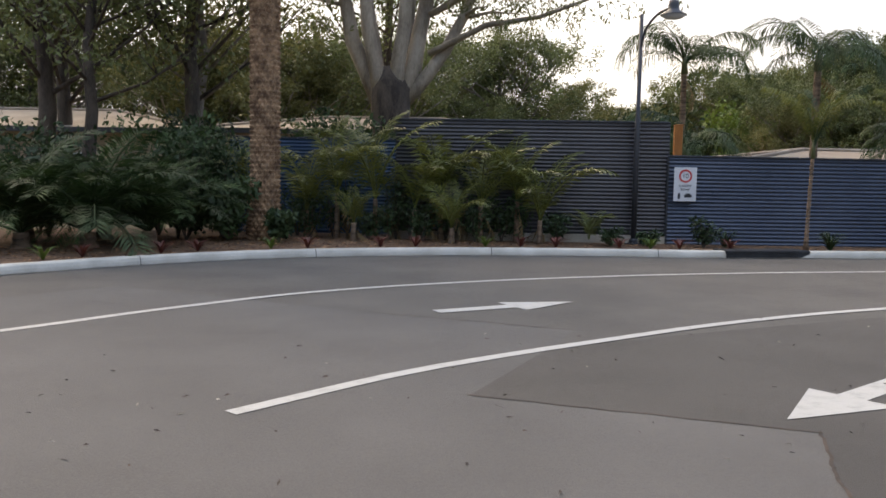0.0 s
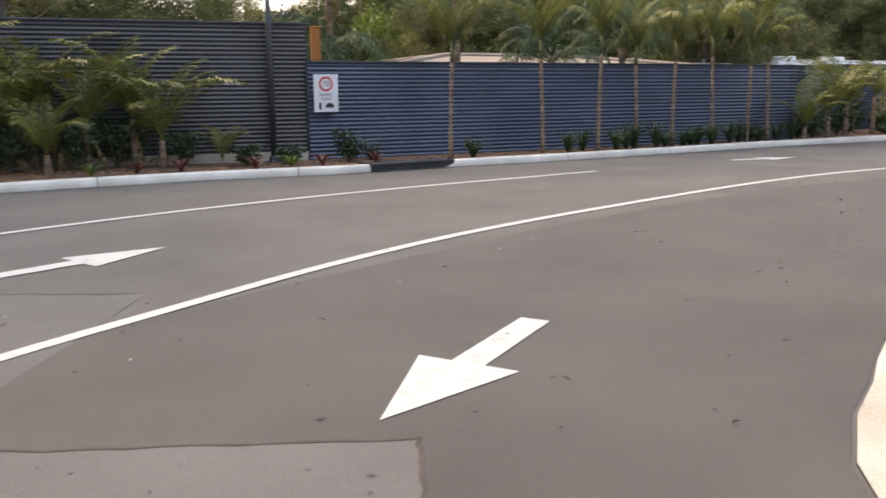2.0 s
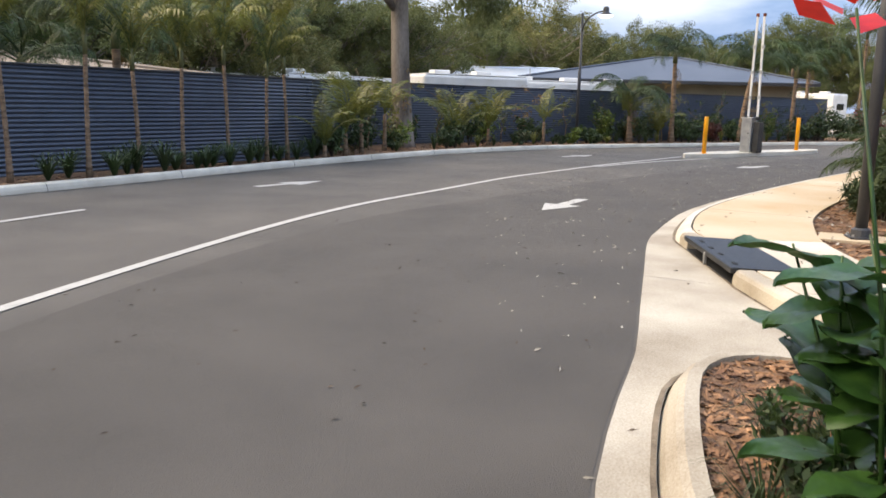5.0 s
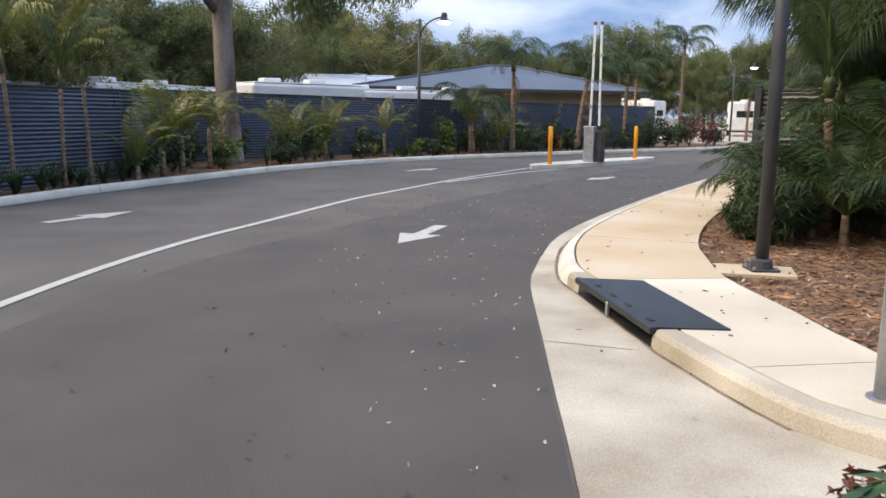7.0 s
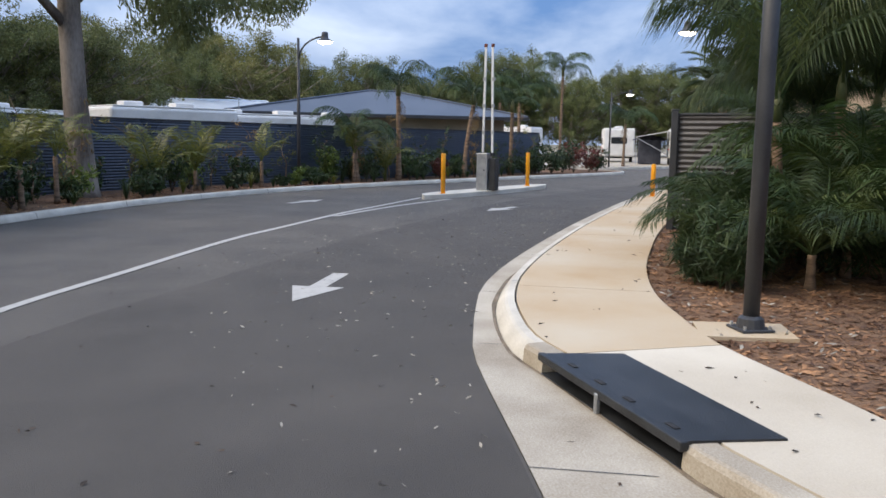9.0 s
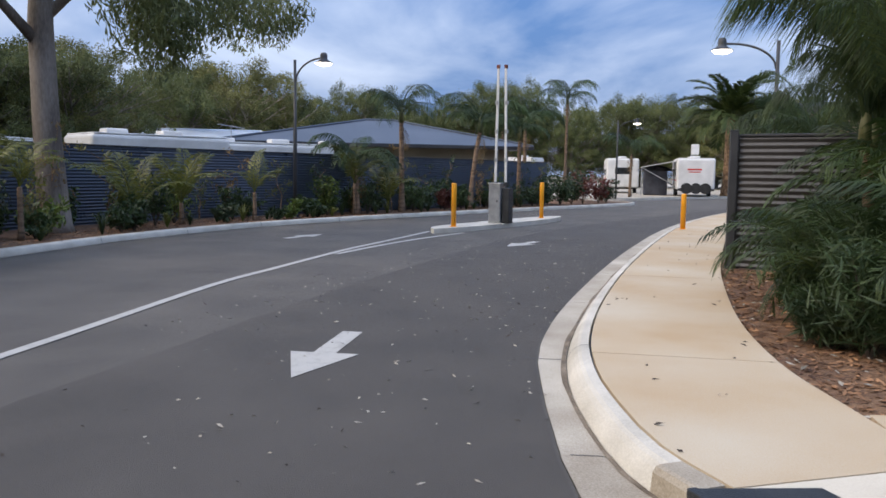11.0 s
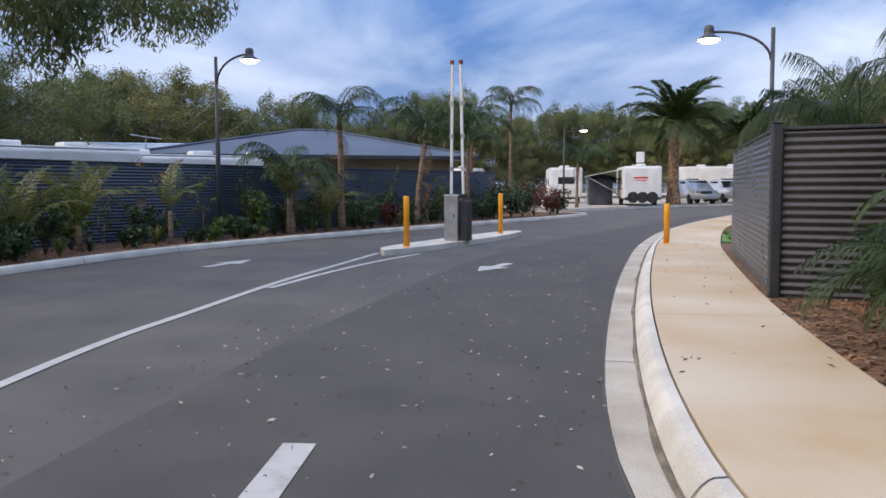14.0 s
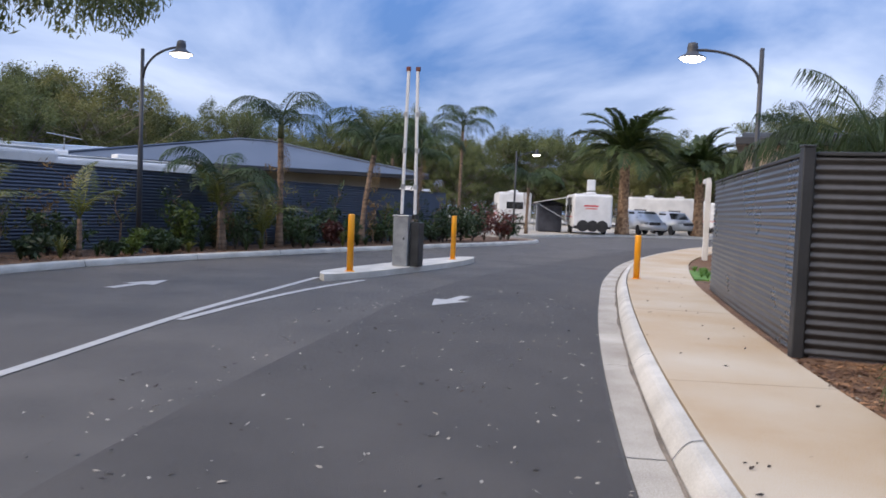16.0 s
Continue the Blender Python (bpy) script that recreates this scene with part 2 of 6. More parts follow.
LEAF_PALM_LT = material("young palm foliage", (0.060, 0.080, 0.014), (0.20, 0.205, 0.045), 1.2, 0.45, fine=10, bump=0.0, rand=0.35, transmit=0.3)
LEAF_DRY = material("dry frond", (0.14, 0.085, 0.03), (0.30, 0.20, 0.09), 1.5, 0.8, fine=10, bump=0.0, rand=0.3, transmit=0.2)
LEAF_DARK = material("dark shrub foliage", (0.014, 0.032, 0.009), (0.048, 0.085, 0.024), 1.0, 0.6, fine=9, bump=0.0, rand=0.45, transmit=0.15)
LEAF_CANNA = material("broad canna leaf", (0.014, 0.048, 0.012), (0.040, 0.105, 0.022), 6.0, 0.35, fine=30, bump=0.1, rand=0.2, transmit=0.2)
LEAF_RED = material("red-brown foliage", (0.07, 0.018, 0.014), (0.20, 0.055, 0.035), 2.0, 0.5, fine=14, bump=0.0, rand=0.4, transmit=0.2)
LEAF_SHAFT = material("palm crownshaft", (0.05, 0.07, 0.02), (0.14, 0.13, 0.05), 4.0, 0.6, fine=30, bump=0.1, streak=(1, 1, .3))
LEAF_PALM_MID = material("mid-green palm foliage", (0.026, 0.050, 0.010), (0.085, 0.115, 0.028), 1.2, 0.6, fine=10, bump=0.0, rand=0.4, transmit=0.25)
PETAL = material("red petals", (0.55, 0.012, 0.012), (0.78, 0.035, 0.02), 5.0, 0.5, fine=30, bump=0.0, transmit=0.3)
LITTER_PALE = material("dry leaf litter", (0.22, 0.19, 0.15), (0.50, 0.46, 0.38), 3.0, 0.9, fine=60, bump=0.2, rand=0.5)
LITTER_DARK = material("dark leaf litter", (0.02, 0.015, 0.012), (0.08, 0.055, 0.04), 3.0, 0.9, fine=60, bump=0.2, rand=0.5)
GRASS = material("lawn", (0.05, 0.13, 0.015), (0.12, 0.24, 0.04), 3.0, 0.8, fine=50, bump=0.6, rand=0.3)


# ---- shape helpers ----
def link(name, verts, faces, mat, parent=None, label="", smooth=False):
    me = bpy.data.meshes.new(name)
    me.from_pydata([tuple(v) for v in verts], [], [tuple(f) for f in faces])
    me.materials.append(mat)
    if smooth:
        me.shade_smooth()
    me.update()
    ob = new(name, me)
    if parent:
        ob.parent = parent
    return tagged(ob, label)


def part(name, bm, mat, parent=None, label="", smooth=False):
    """Links a bmesh as one mesh object under a thing or a part."""
    me = bpy.data.meshes.new(name)
    bm.to_mesh(me)
    bm.free()
    me.materials.append(mat)
    if smooth:
        me.shade_smooth()
    ob = new(name, me)
    if parent:
        ob.parent = parent
    return tagged(ob, label)


def thing(name, m, label, category, group="", kind=""):
    ob = new(name)
    ob.matrix_world = m
    ob.empty_display_size = 0.2
    return tagged(ob, label, category, group, kind)


def box(size, at=(0, 0, 0), bevel=0.01, rot=None, segments=2):
    """A bevelled box standing on z = at[2]."""
    bm = bmesh.new()
    bmesh.ops.create_cube(bm, size=1)
    bmesh.ops.scale(bm, vec=size, verts=bm.verts)
    if bevel:
        bmesh.ops.bevel(bm, geom=bm.edges[:], offset=bevel, segments=segments, affect="EDGES", profile=0.5)
    bmesh.ops.translate(bm, vec=(0, 0, size[2] / 2), verts=bm.verts)
    if rot:
        bmesh.ops.transform(bm, matrix=rot, verts=bm.verts)
    bmesh.ops.translate(bm, vec=at, verts=bm.verts)
    return bm


def lathe(profile, seg=16, at=(0, 0, 0)):
    """A turned shape from (radius, z) pairs."""
    bm = bmesh.new()
    rings = []
    for r, z in profile:
        rings.append([bm.verts.new((at[0] + r * math.cos(2 * math.pi * k / seg), at[1] + r * math.sin(2 * math.pi * k / seg), at[2] + z)) for k in range(seg)])
    for a, b in zip(rings, rings[1:]):
        for k in range(seg):
            bm.faces.new((a[k], a[(k + 1) % seg], b[(k + 1) % seg], b[k]))
    bm.faces.new(rings[0][::-1])
    bm.faces.new(rings[-1])
    return bm


def tube(path, radii, seg=8, rough=0.0, rng=None):
    """Verts and faces of a tapered tube along a path."""
    verts, faces = [], []
    path = [Vector(p) for p in path]
    for i, p in enumerate(path):
        d = (path[min(i + 1, len(path) - 1)] - path[max(i - 1, 0)]).normalized()
        a = d.orthogonal().normalized() if abs(d.z) < 0.9 else (Vector((1, 0, 0)) - d * d.x).normalized()
        b = d.cross(a)
        for k in range(seg):
            r = radii[i] * (1 + (rng.uniform(-rough, rough) if rng else 0))
            an = 2 * math.pi * k / seg
            verts.append(p + a * (r * math.cos(an)) + b * (r * math.sin(an)))
    for i in range(len(path) - 1):
        for k in range(seg):
            faces.append((i * seg + k, i * seg + (k + 1) % seg, (i + 1) * seg + (k + 1) % seg, (i + 1) * seg + k))
    faces.append(tuple(range(seg))[::-1])
    faces.append(tuple((len(path) - 1) * seg + k for k in range(seg)))
    return verts, faces


def merge(pieces):
    verts, faces = [], []
    for v, f in pieces:
        o = len(verts)
        verts += list(v)
        faces += [tuple(i + o for i in q) for q in f]
    return verts, faces


def spline(pts, step=0.5):
    """A smooth line through the points, sampled about every step metres."""
    p = [Vector((*q[:2], 0)) for q in pts]
    p = [2 * p[0] - p[1]] + p + [2 * p[-1] - p[-2]]
    out = []
    for i in range(1, len(p) - 2):
        n = max(2, int((p[i + 1] - p[i]).length / step))
        for k in range(n):
            t = k / n
            q = 0.5 * (2 * p[i] + (p[i + 1] - p[i - 1]) * t + (2 * p[i - 1] - 5 * p[i] + 4 * p[i + 1] - p[i + 2]) * t * t
                       + (3 * p[i] - p[i - 1] - 3 * p[i + 1] + p[i + 2]) * t ** 3)
            out.append((q.x, q.y))
    return out + [(p[-2].x, p[-2].y)]


def offset(line, d):
    """The line moved d metres to its left."""
    out = []
    for i, (x, y) in enumerate(line):
        a, b = line[max(i - 1, 0)], line[min(i + 1, len(line) - 1)]
        dx, dy = b[0] - a[0], b[1] - a[1]
        s = math.hypot(dx, dy) or 1
        out.append((x - d * dy / s, y + d * dx / s))
    return out


def sweep(line, profile, closed=False):
    """Verts and faces of a profile of (offset to the left, z) drawn along a line, ends capped."""
    lanes = [offset(line, o) for o, _ in profile]
    n, m = len(line), len(profile)
    verts = [(*lanes[j][i], profile[j][1]) for i in range(n) for j in range(m)]
    faces = [(i * m + j, i * m + (j + 1) % m, (i + 1) * m + (j + 1) % m, (i + 1) * m + j) for i in range(n - 1) for j in range(m if closed else m - 1)]
    if closed:
        faces += [tuple(range(m))[::-1], tuple((n - 1) * m + j for j in range(m))]
    return verts, faces


def sheet(outline, z):
    """Verts and faces of a flat polygon."""
    tris = geometry.tessellate_polygon([[Vector((*p, 0)) for p in outline]])
    return [(*p, z) for p in outline], [t if geometry.area_tri(*[Vector((*outline[i], 0)) for i in t]) and
            (Vector((*outline[t[1]], 0)) - Vector((*outline[t[0]], 0))).cross(Vector((*outline[t[2]], 0)) - Vector((*outline[t[0]], 0))).z > 0 else t[::-1] for t in tris]


def slab(outline, z0, z1):
    """A flat polygon with upright sides."""
    v, f = sheet(outline, z1)
    n = len(outline)
    v = v + [(*p, z0) for p in outline]
    ccw = sum(a[0] * b[1] - b[0] * a[1] for a, b in zip(outline, outline[1:] + outline[:1])) > 0
    f = list(f) + [(i, n + i, n + (i + 1) % n, (i + 1) % n) if ccw else (i, (i + 1) % n, n + (i + 1) % n, n + i) for i in range(n)]
    return v, f


def inside(pt, poly):
    x, y = pt
    c = False
    for (x1, y1), (x2, y2) in zip(poly, poly[1:] + poly[:1]):
        if (y1 > y) != (y2 > y) and x < (x2 - x1) * (y - y1) / (y2 - y1) + x1:
            c = not c
    return c


def ribbon(line, width, z=0.006):
    return sweep(line, [(width / 2, z), (-width / 2, z)])


def structure(name, vf, mat, label, category, smooth=False):
    ob = link(name, *vf, mat, smooth=smooth)
    return tagged(ob, label, category, "", "structure")


# ---- plan lines ----
KL = spline([(-22, -6), (-12, 1.5), (-8, 6.2), (-5.5, 9.6), (-4.4, 11.2), (-2.8, 12.75), (-0.65, 13.85), (1.75, 14.5), (4.45, 14.87), (6.0, 15.3), (9.2, 16.05), (12.6, 17.0),
             (14.4, 17.5), (18.3, 18.3), (21.2, 18.75), (25, 18.75), (28.6, 18.15), (34, 16.75), (39.2, 15.2), (45, 13.4), (48.5, 12.6), (50.2, 13.6), (51.5, 17), (53, 26), (56, 48)])
GUT = spline([(8, -9), (4.6, -3), (3.7, 0.5), (3.75, 2.6), (4.2, 3.75), (4.88, 4.4), (5.4, 4.87), (6.1, 5.3), (7.0, 5.71), (7.75, 6.02), (8.8, 6.55), (9.8, 7.05), (11.4, 7.85), (12.2, 8.15),
              (13.3, 8.5), (14.5, 8.8), (16.7, 9.06), (20.7, 9.3), (25, 9.42), (30, 9.42), (36, 9.02), (42, 8.0), (50, 5.9), (56, 2.5), (60, -4), (63, -16), (66, -34)])
K1 = spline([(9, -9), (5.1, -3), (4.15, 0.5), (4.15, 2.5), (4.62, 3.7), (5.38, 4.52), (5.85, 4.88), (6.3, 5.15), (7.02, 5.49), (7.45, 5.62), (7.8, 5.56), (8.02, 5.3), (8.08, 4.95), (8.0, 4.2), (7.9, 2.5), (8.0, 0)], 0.2)
K2 = spline([(8.8, 0), (8.7, 2.5), (8.72, 4.4), (8.85, 5.15), (9.14, 5.58), (9.86, 6.25), (10.03, 6.38), (11.3, 7.36), (11.75, 7.7), (12.4, 8.0), (13.3, 8.31), (14.6, 8.58),
              (16.85, 8.82), (20.3, 9.02), (25, 9.14), (30, 9.12), (36, 8.72), (42, 7.7), (50, 5.6), (55.7, 2.2), (59.7, -4.2), (62.7, -16), (65.7, -34)], 0.25)
PATH_R = spline([(9.75, 0), (9.8, 2.5), (9.9, 4.6), (10.35, 5.15), (11.13, 5.66), (12.1, 6.3), (13.0, 6.66), (14, 6.98), (15.6, 7.26), (17.8, 7.46), (20.2, 7.6), (24.8, 7.7), (29.3, 7.67),
                 (36, 7.2), (42, 6.1), (50, 4.0), (54, 1)], 0.25)
FAR = spline([(61, 48), (58, 32), (55.5, 20), (55.2, 15.5), (57, 13.3), (60.2, 12.0), (66, 8.3), (70, 3.8), (74, -4), (78, -20), (82, -38)])

# ---- ground, road ----
structure("ground", ([(-700, -700, -0.05), (700, -700, -0.05), (700, 700, -0.05), (-700, 700, -0.05)], [(0, 1, 2, 3)]), GROUND, "dry earth and grass ground all round", "ground")
road_outline = [(-30, -40), (8, -40)] + GUT + FAR[::-1] + KL[::-1]
structure("road", sheet(road_outline, 0.0), ASPHALT_MID, "grey asphalt driveway curving between kerbs", "road")
old = [(-0.4, 7.8), (1.6, 7.2), (1.36, 6.35), (0.86, 4.85), (2.77, 4.42), (2.61, 3.7), (2.3, 0), (2.6, -14), (-8, -14), (-9, -2), (-6, 5), (-3.6, 9)]
structure("road_worn_area", sheet(old, 0.003), ASPHALT_OLD, "paler worn asphalt with a sharp patched edge", "road")
seam = spline([(1.36, 6.35), (3.4, 7.75), (6.5, 9.55), (10.2, 11.05), (13.0, 11.45), (16.8, 11.85), (21.4, 12.1), (25, 12.2), (31, 11.6), (40, 9.8), (50, 7.5)], 1.0)
lane = seam + [p for p in offset(GUT, 0.02)[::-1] if p[0] < 50] + [(2.6, -14), (2.3, 0), (2.61, 3.7), (2.77, 4.42), (0.86, 4.85)]
structure("road_new_lane", sheet(lane, 0.003), ASPHALT, "darker newer asphalt lane beside the kerb", "road")


def crack(a, b, n=14, seed=1):
    rng = random.Random(seed)
    pts = [(a[0] + (b[0] - a[0]) * k / n + rng.uniform(-.012, .012), a[1] + (b[1] - a[1]) * k / n + rng.uniform(-.012, .012)) for k in range(n + 1)]
    return ribbon(pts, 0.018, 0.006)


structure("road_joint", merge([crack((0.86, 4.85), (2.77, 4.42), seed=1), crack((2.77, 4.42), (2.61, 3.7), seed=2), crack((2.61, 3.7), (2.3, 0.0), 30, seed=4), crack((-0.4, 7.8), (1.6, 7.2), seed=3)]), LITTER_DARK, "dark seam along the asphalt patch edge", "road")

# ---- painted lines and arrows ----
LINE_1 = spline([(-7, 0.5), (-4.6, 3.9), (-3.12, 6.2), (-2.3, 7.6), (-1.15, 9.13), (0.7, 10.58), (2.9, 11.8), (5.0, 12.68), (6.7, 13.25), (8.15, 13.76)], 0.3)
LINE_2 = spline([(-0.42, 4.24), (0.3, 5.25), (0.88, 5.88), (1.68, 6.64), (3.2, 7.97), (5.1, 9.23), (8.7, 11.08), (11.1, 12.05), (13.4, 12.65), (16.3, 13.38), (18.1, 13.66), (21.1, 14.08), (23.3, 14.26), (26.3, 14.5)], 0.3)
LINE_3 = spline([(20.4, 13.86), (22.4, 13.92), (24.4, 13.85), (26.3, 13.62)], 0.3)
for line in (LINE_1, LINE_2, LINE_3):
    tagged(link("lane_line", *ribbon(line, 0.11, 0.008), PAINT), "white painted line on the asphalt", "road marking", "lane lines")


def arrow(tip, tail):
    tip, tail = Vector((*tip, 0)), Vector((*tail, 0))
    d = (tail - tip).normalized()
    s = Vector((-d.y, d.x, 0))
    n = (tail - tip).length
    pts = [tip, tip + d * .8 + s * .275, tip + d * .8 + s * .09, tail + s * .09, tail - s * .09, tip + d * .8 - s * .09, tip + d * .8 - s * .275]
    v, f = sheet([(p.x, p.y) for p in pts], 0.008)
    tagged(link("road_arrow", v, f, PAINT), "white painted arrow on the asphalt", "road marking", "road arrows")


arrow((1.67, 8.93), (0.29, 7.95))
arrow((2.66, 4.63), (3.83, 5.83))
arrow((12.93, 14.88), (11.42, 14.76))
arrow((24.25, 16.28), (22.78, 16.35))
arrow((12.7, 10.1), (14.33, 10.46))
arrow((23.25, 11.66), (24.7, 11.44))

# ---- kerbs, gutter, path ----
KERB_PROFILE = [(0, -0.03), (0.012, 0.06), (0.03, 0.105), (0.06, 0.128), (0.16, 0.13), (0.17, -0.03)]
structure("kerb_left", sweep(KL, KERB_PROFILE, True), KERB, "pale concrete kerb along the garden bed", "kerb")
structure("kerb_far", sweep(FAR, [(-o, z) for o, z in KERB_PROFILE][::-1], True), KERB, "pale concrete kerb across the far road", "kerb")
gut_seg = [p for p in GUT if p[1] > -8.9 or p[0] > 30]
structure("gutter", merge([sheet(GUT + K2[::-1] + K1[::-1], 0.009)]), CONCRETE, "pale concrete gutter apron with stains", "gutter")
structure("kerb_garden", sweep(K1, [(-0.0, -0.03), (-0.03, 0.05), (-0.07, 0.105), (-0.10, 0.128), (-0.165, 0.13), (-0.17, -0.03)][::-1], True), CONCRETE, "cream concrete kerb curving round a garden bed", "kerb")
i_roll = next(i for i, p in enumerate(K2) if p[0] > 11.45)
KERB_NEAR = [(0, -0.03), (-0.012, 0.10), (-0.03, 0.125), (-0.05, 0.132), (-0.165, 0.134), (-0.165, -0.03)][::-1]
i_in = next(i for i, p in enumerate(K2) if p[0] > 10.0)
structure("kerb_path_near", merge([sweep(K2[:i_in] + [(10.03, 6.38)], KERB_NEAR, True), sweep([(11.33, 7.38)] + [p for p in K2[:i_roll + 1] if p[0] > 11.38], KERB_NEAR, True)]), CONCRETE, "cream upright concrete kerb beside the path", "kerb")
structure("kerb_path", sweep(K2[i_roll:], [(0, -0.03), (-0.006, 0.012), (-0.03, 0.055), (-0.055, 0.09), (-0.08, 0.115), (-0.105, 0.128), (-0.165, 0.134), (-0.165, -0.03)][::-1], True), KERB, "grey-white rolled concrete kerb", "kerb")
bed_near = [(p[0], p[1]) for p in offset(K1, -0.16)] + [(9.2, -9)]
structure("garden_bed_near", sheet(bed_near, 0.10), MULCH, "bark mulch garden bed inside the kerb", "garden bed")
PATH_L = offset(K2, -0.175)
base_outline = [p for p in PATH_L if p[1] > -5] + [p for p in PATH_R[::-1]]
structure("footpath_bed", sheet(base_outline, 0.10), BLACK, "dark joint under the path slabs", "path joint")


def nearest(line, p):
    return min(range(len(line)), key=lambda i: (line[i][0] - p[0]) ** 2 + (line[i][1] - p[1]) ** 2)


path_thing = thing("footpath", Matrix(), "buff concrete footpath with joints between slabs", "footpath", "", "structure")
breaks = [(9.0, 0.2), (9.05, 2.6), (9.1, 4.3), (9.75, 5.6), (11.4, 7.15), (13.9, 8.1), (18.6, 8.6), (23.5, 8.8), (28.4, 8.8), (33, 8.5), (37.5, 8.0), (42, 7.2), (47, 6.0), (51, 4.5)]
for a, b in zip(breaks, breaks[1:]):
    i, j = nearest(PATH_L, a), nearest(PATH_L, b)
    k, m = nearest(PATH_R, PATH_L[i]), nearest(PATH_R, PATH_L[j])
    if j - i < 2 or m - k < 1:
        continue
    left, right = [Vector((*p, 0)) for p in PATH_L[i:j + 1]], [Vector((*p, 0)) for p in PATH_R[k:m + 1]]
    d0, d1 = (left[1] - left[0]).normalized() * .006, (left[-1] - left[-2]).normalized() * .006
    left[0], right[0], left[-1], right[-1] = left[0] + d0, right[0] + d0, left[-1] - d1, right[-1] - d1
    outline = [(p.x, p.y) for p in [q + Vector((0.008, -0.008, 0)) for q in left] + right[::-1]]
    link("slab", *slab(outline, 0.02, 0.134), PATH_PALE if a[0] < 10 else PATH_CONC, path_thing)

# island
isl = spline([(25.7, 14.15), (26.6, 13.76), (29, 13.22), (31.5, 12.8), (33.0, 12.78), (33.3, 13.0), (32.6, 13.4), (30, 13.95), (27.2, 14.42), (26.2, 14.42), (25.7, 14.15)], 0.3)[:-1]
structure("traffic_island", slab(isl, -0.02, 0.12), KERB, "low pale concrete island between the lanes", "traffic island")

# beds on both sides
FENCE_LOW = [(3.87, 16.62), (6.45, 17.0), (8.85, 17.4), (11.25, 17.82), (13.6, 18.25), (15.9, 18.75), (17.6, 19.9), (18.6, 21.7)]
FENCE_BACK = [(18.75, 21.75), (21.1, 21.75), (23.5, 21.65), (25.9, 21.35), (28.2, 20.8), (30.5, 20.15), (32.8, 19.5), (35.1, 18.85), (37.4, 18.15), (39.7, 17.45), (42.0, 16.75), (44.3, 16.0)]
left_bed = offset(KL, 0.16)
back = [(60, 48), (56, 30), (51, 22), (44.8, 17.5)] + FENCE_BACK[::-1] + FENCE_LOW[::-1] + [(3.5, 17.4), (-1.5, 17.6), (-7, 17.8), (-16, 14), (-26, -4)]
structure("garden_bed_left", sheet(left_bed + back, 0.10), MULCH, "bark mulch garden bed between kerb and fence", "garden bed")
right_bed = PATH_R + [(60, -20), (40, -30), (9.75, -6)]
structure("garden_bed_right", sheet(right_bed, 0.10), MULCH, "bark mulch garden bed beside the path", "garden bed")
far_yard = FAR + [(160, -38), (160, 45)]
structure("gravel_yard", sheet(far_yard, 0.08), CONCRETE, "pale gravel parking yard beyond the far kerb", "yard")


# ---- fences ----
def corrugated(a, b, z0, z1, pitch=0.076, amp=0.013):
    """One sheet with horizontal corrugations between two posts."""
    n = int(round((z1 - z0) / pitch * 5))
    d = (Vector(b) - Vector(a)).normalized()
    s = Vector((-d.y, d.x))
    verts, faces = [], []
    for k in range(n + 1):
        z = z0 + (z1 - z0) * k / n
        o = amp * math.sin(2 * math.pi * k / 5.0)
        for p in (a, b):
            verts.append((p[0] + s.x * o, p[1] + s.y * o, z))
    for k in range(n):
        faces.append((2 * k, 2 * k + 1, 2 * k + 3, 2 * k + 2))
    return verts, faces


def fence(pts, z0, z1, mat, label, cap=True, post_every=1, post_mat=None, post=0.06, side=1, wave=(0.076, 0.013)):
    f = thing("corrugated_fence", Matrix.Translation((0, 0, 0)), label, "fence")
    for i, (a, b) in enumerate(zip(pts, pts[1:])):
        link("panel", *corrugated(a, b, z0, z1, *wave), mat, f, smooth=True)
        d = (Vector(b) - Vector(a))
        rot = Matrix.Rotation(math.atan2(d.y, d.x), 4, "Z")
        mid = (Vector(a) + Vector(b)) / 2
        if cap:
            part("capping", box((d.length - 0.02, 0.05, 0.035), (mid.x, mid.y, z1 - 0.012), 0.005, rot, 1), post_mat or POST_DARK, f)
    for i, p in enumerate(pts):
        a, b = Vector(pts[max(i - 1, 0)]), Vector(pts[min(i + 1, len(pts) - 1)])
        d = (b - a).normalized()
        s = Vector((-d.y, d.x)) * (post / 2 + wave[1] + 0.006) * side
        part("post", box((post, post, z1 - z0 + 0.04), (p[0] + s.x, p[1] + s.y, z0 - 0.02), 0.006, Matrix.Rotation(math.atan2(d.y, d.x), 4, "Z"), 1), post_mat or POST_DARK, f)
    return f


fence([(-1.55, 16.4), (0.85, 16.54), (3.85, 16.72)], 0.25, 2.5, FENCE_DARK, "tall charcoal corrugated steel fence on a low concrete plinth")
structure("fence_plinth", slab([(-1.6, 16.34), (3.86, 16.66), (3.86, 16.8), (-1.6, 16.48)], 0.0, 0.26), CONCRETE, "low concrete plinth under the tall fence", "plinth")
fence(FENCE_LOW, 0.06, 1.84, FENCE_BLUE, "blue-grey corrugated steel boundary fence with posts")
fence(FENCE_BACK, 0.1, 1.95, FENCE_BLUE, "long blue-grey corrugated steel fence behind garden bed")
fence([(-5.35, 17.25), (-3.9, 17.45), (-2.4, 17.6), (-0.2, 17.75)], 0.1, 2.15, FENCE_TEAL, "blue corrugated steel fence behind the palms")
# path run coloured lighter than the return run, for the sky's reflection
fence([(20.45, 7.5), (22.2, 7.53), (24.0, 7.56), (25.7, 7.57), (27.3, 7.56)], 0.12, 2.0, FENCE_SHEEN, "corrugated steel fence along the path edge, sky sheen in its grey", post=0.09, side=-1, wave=(0.076, 0.011))
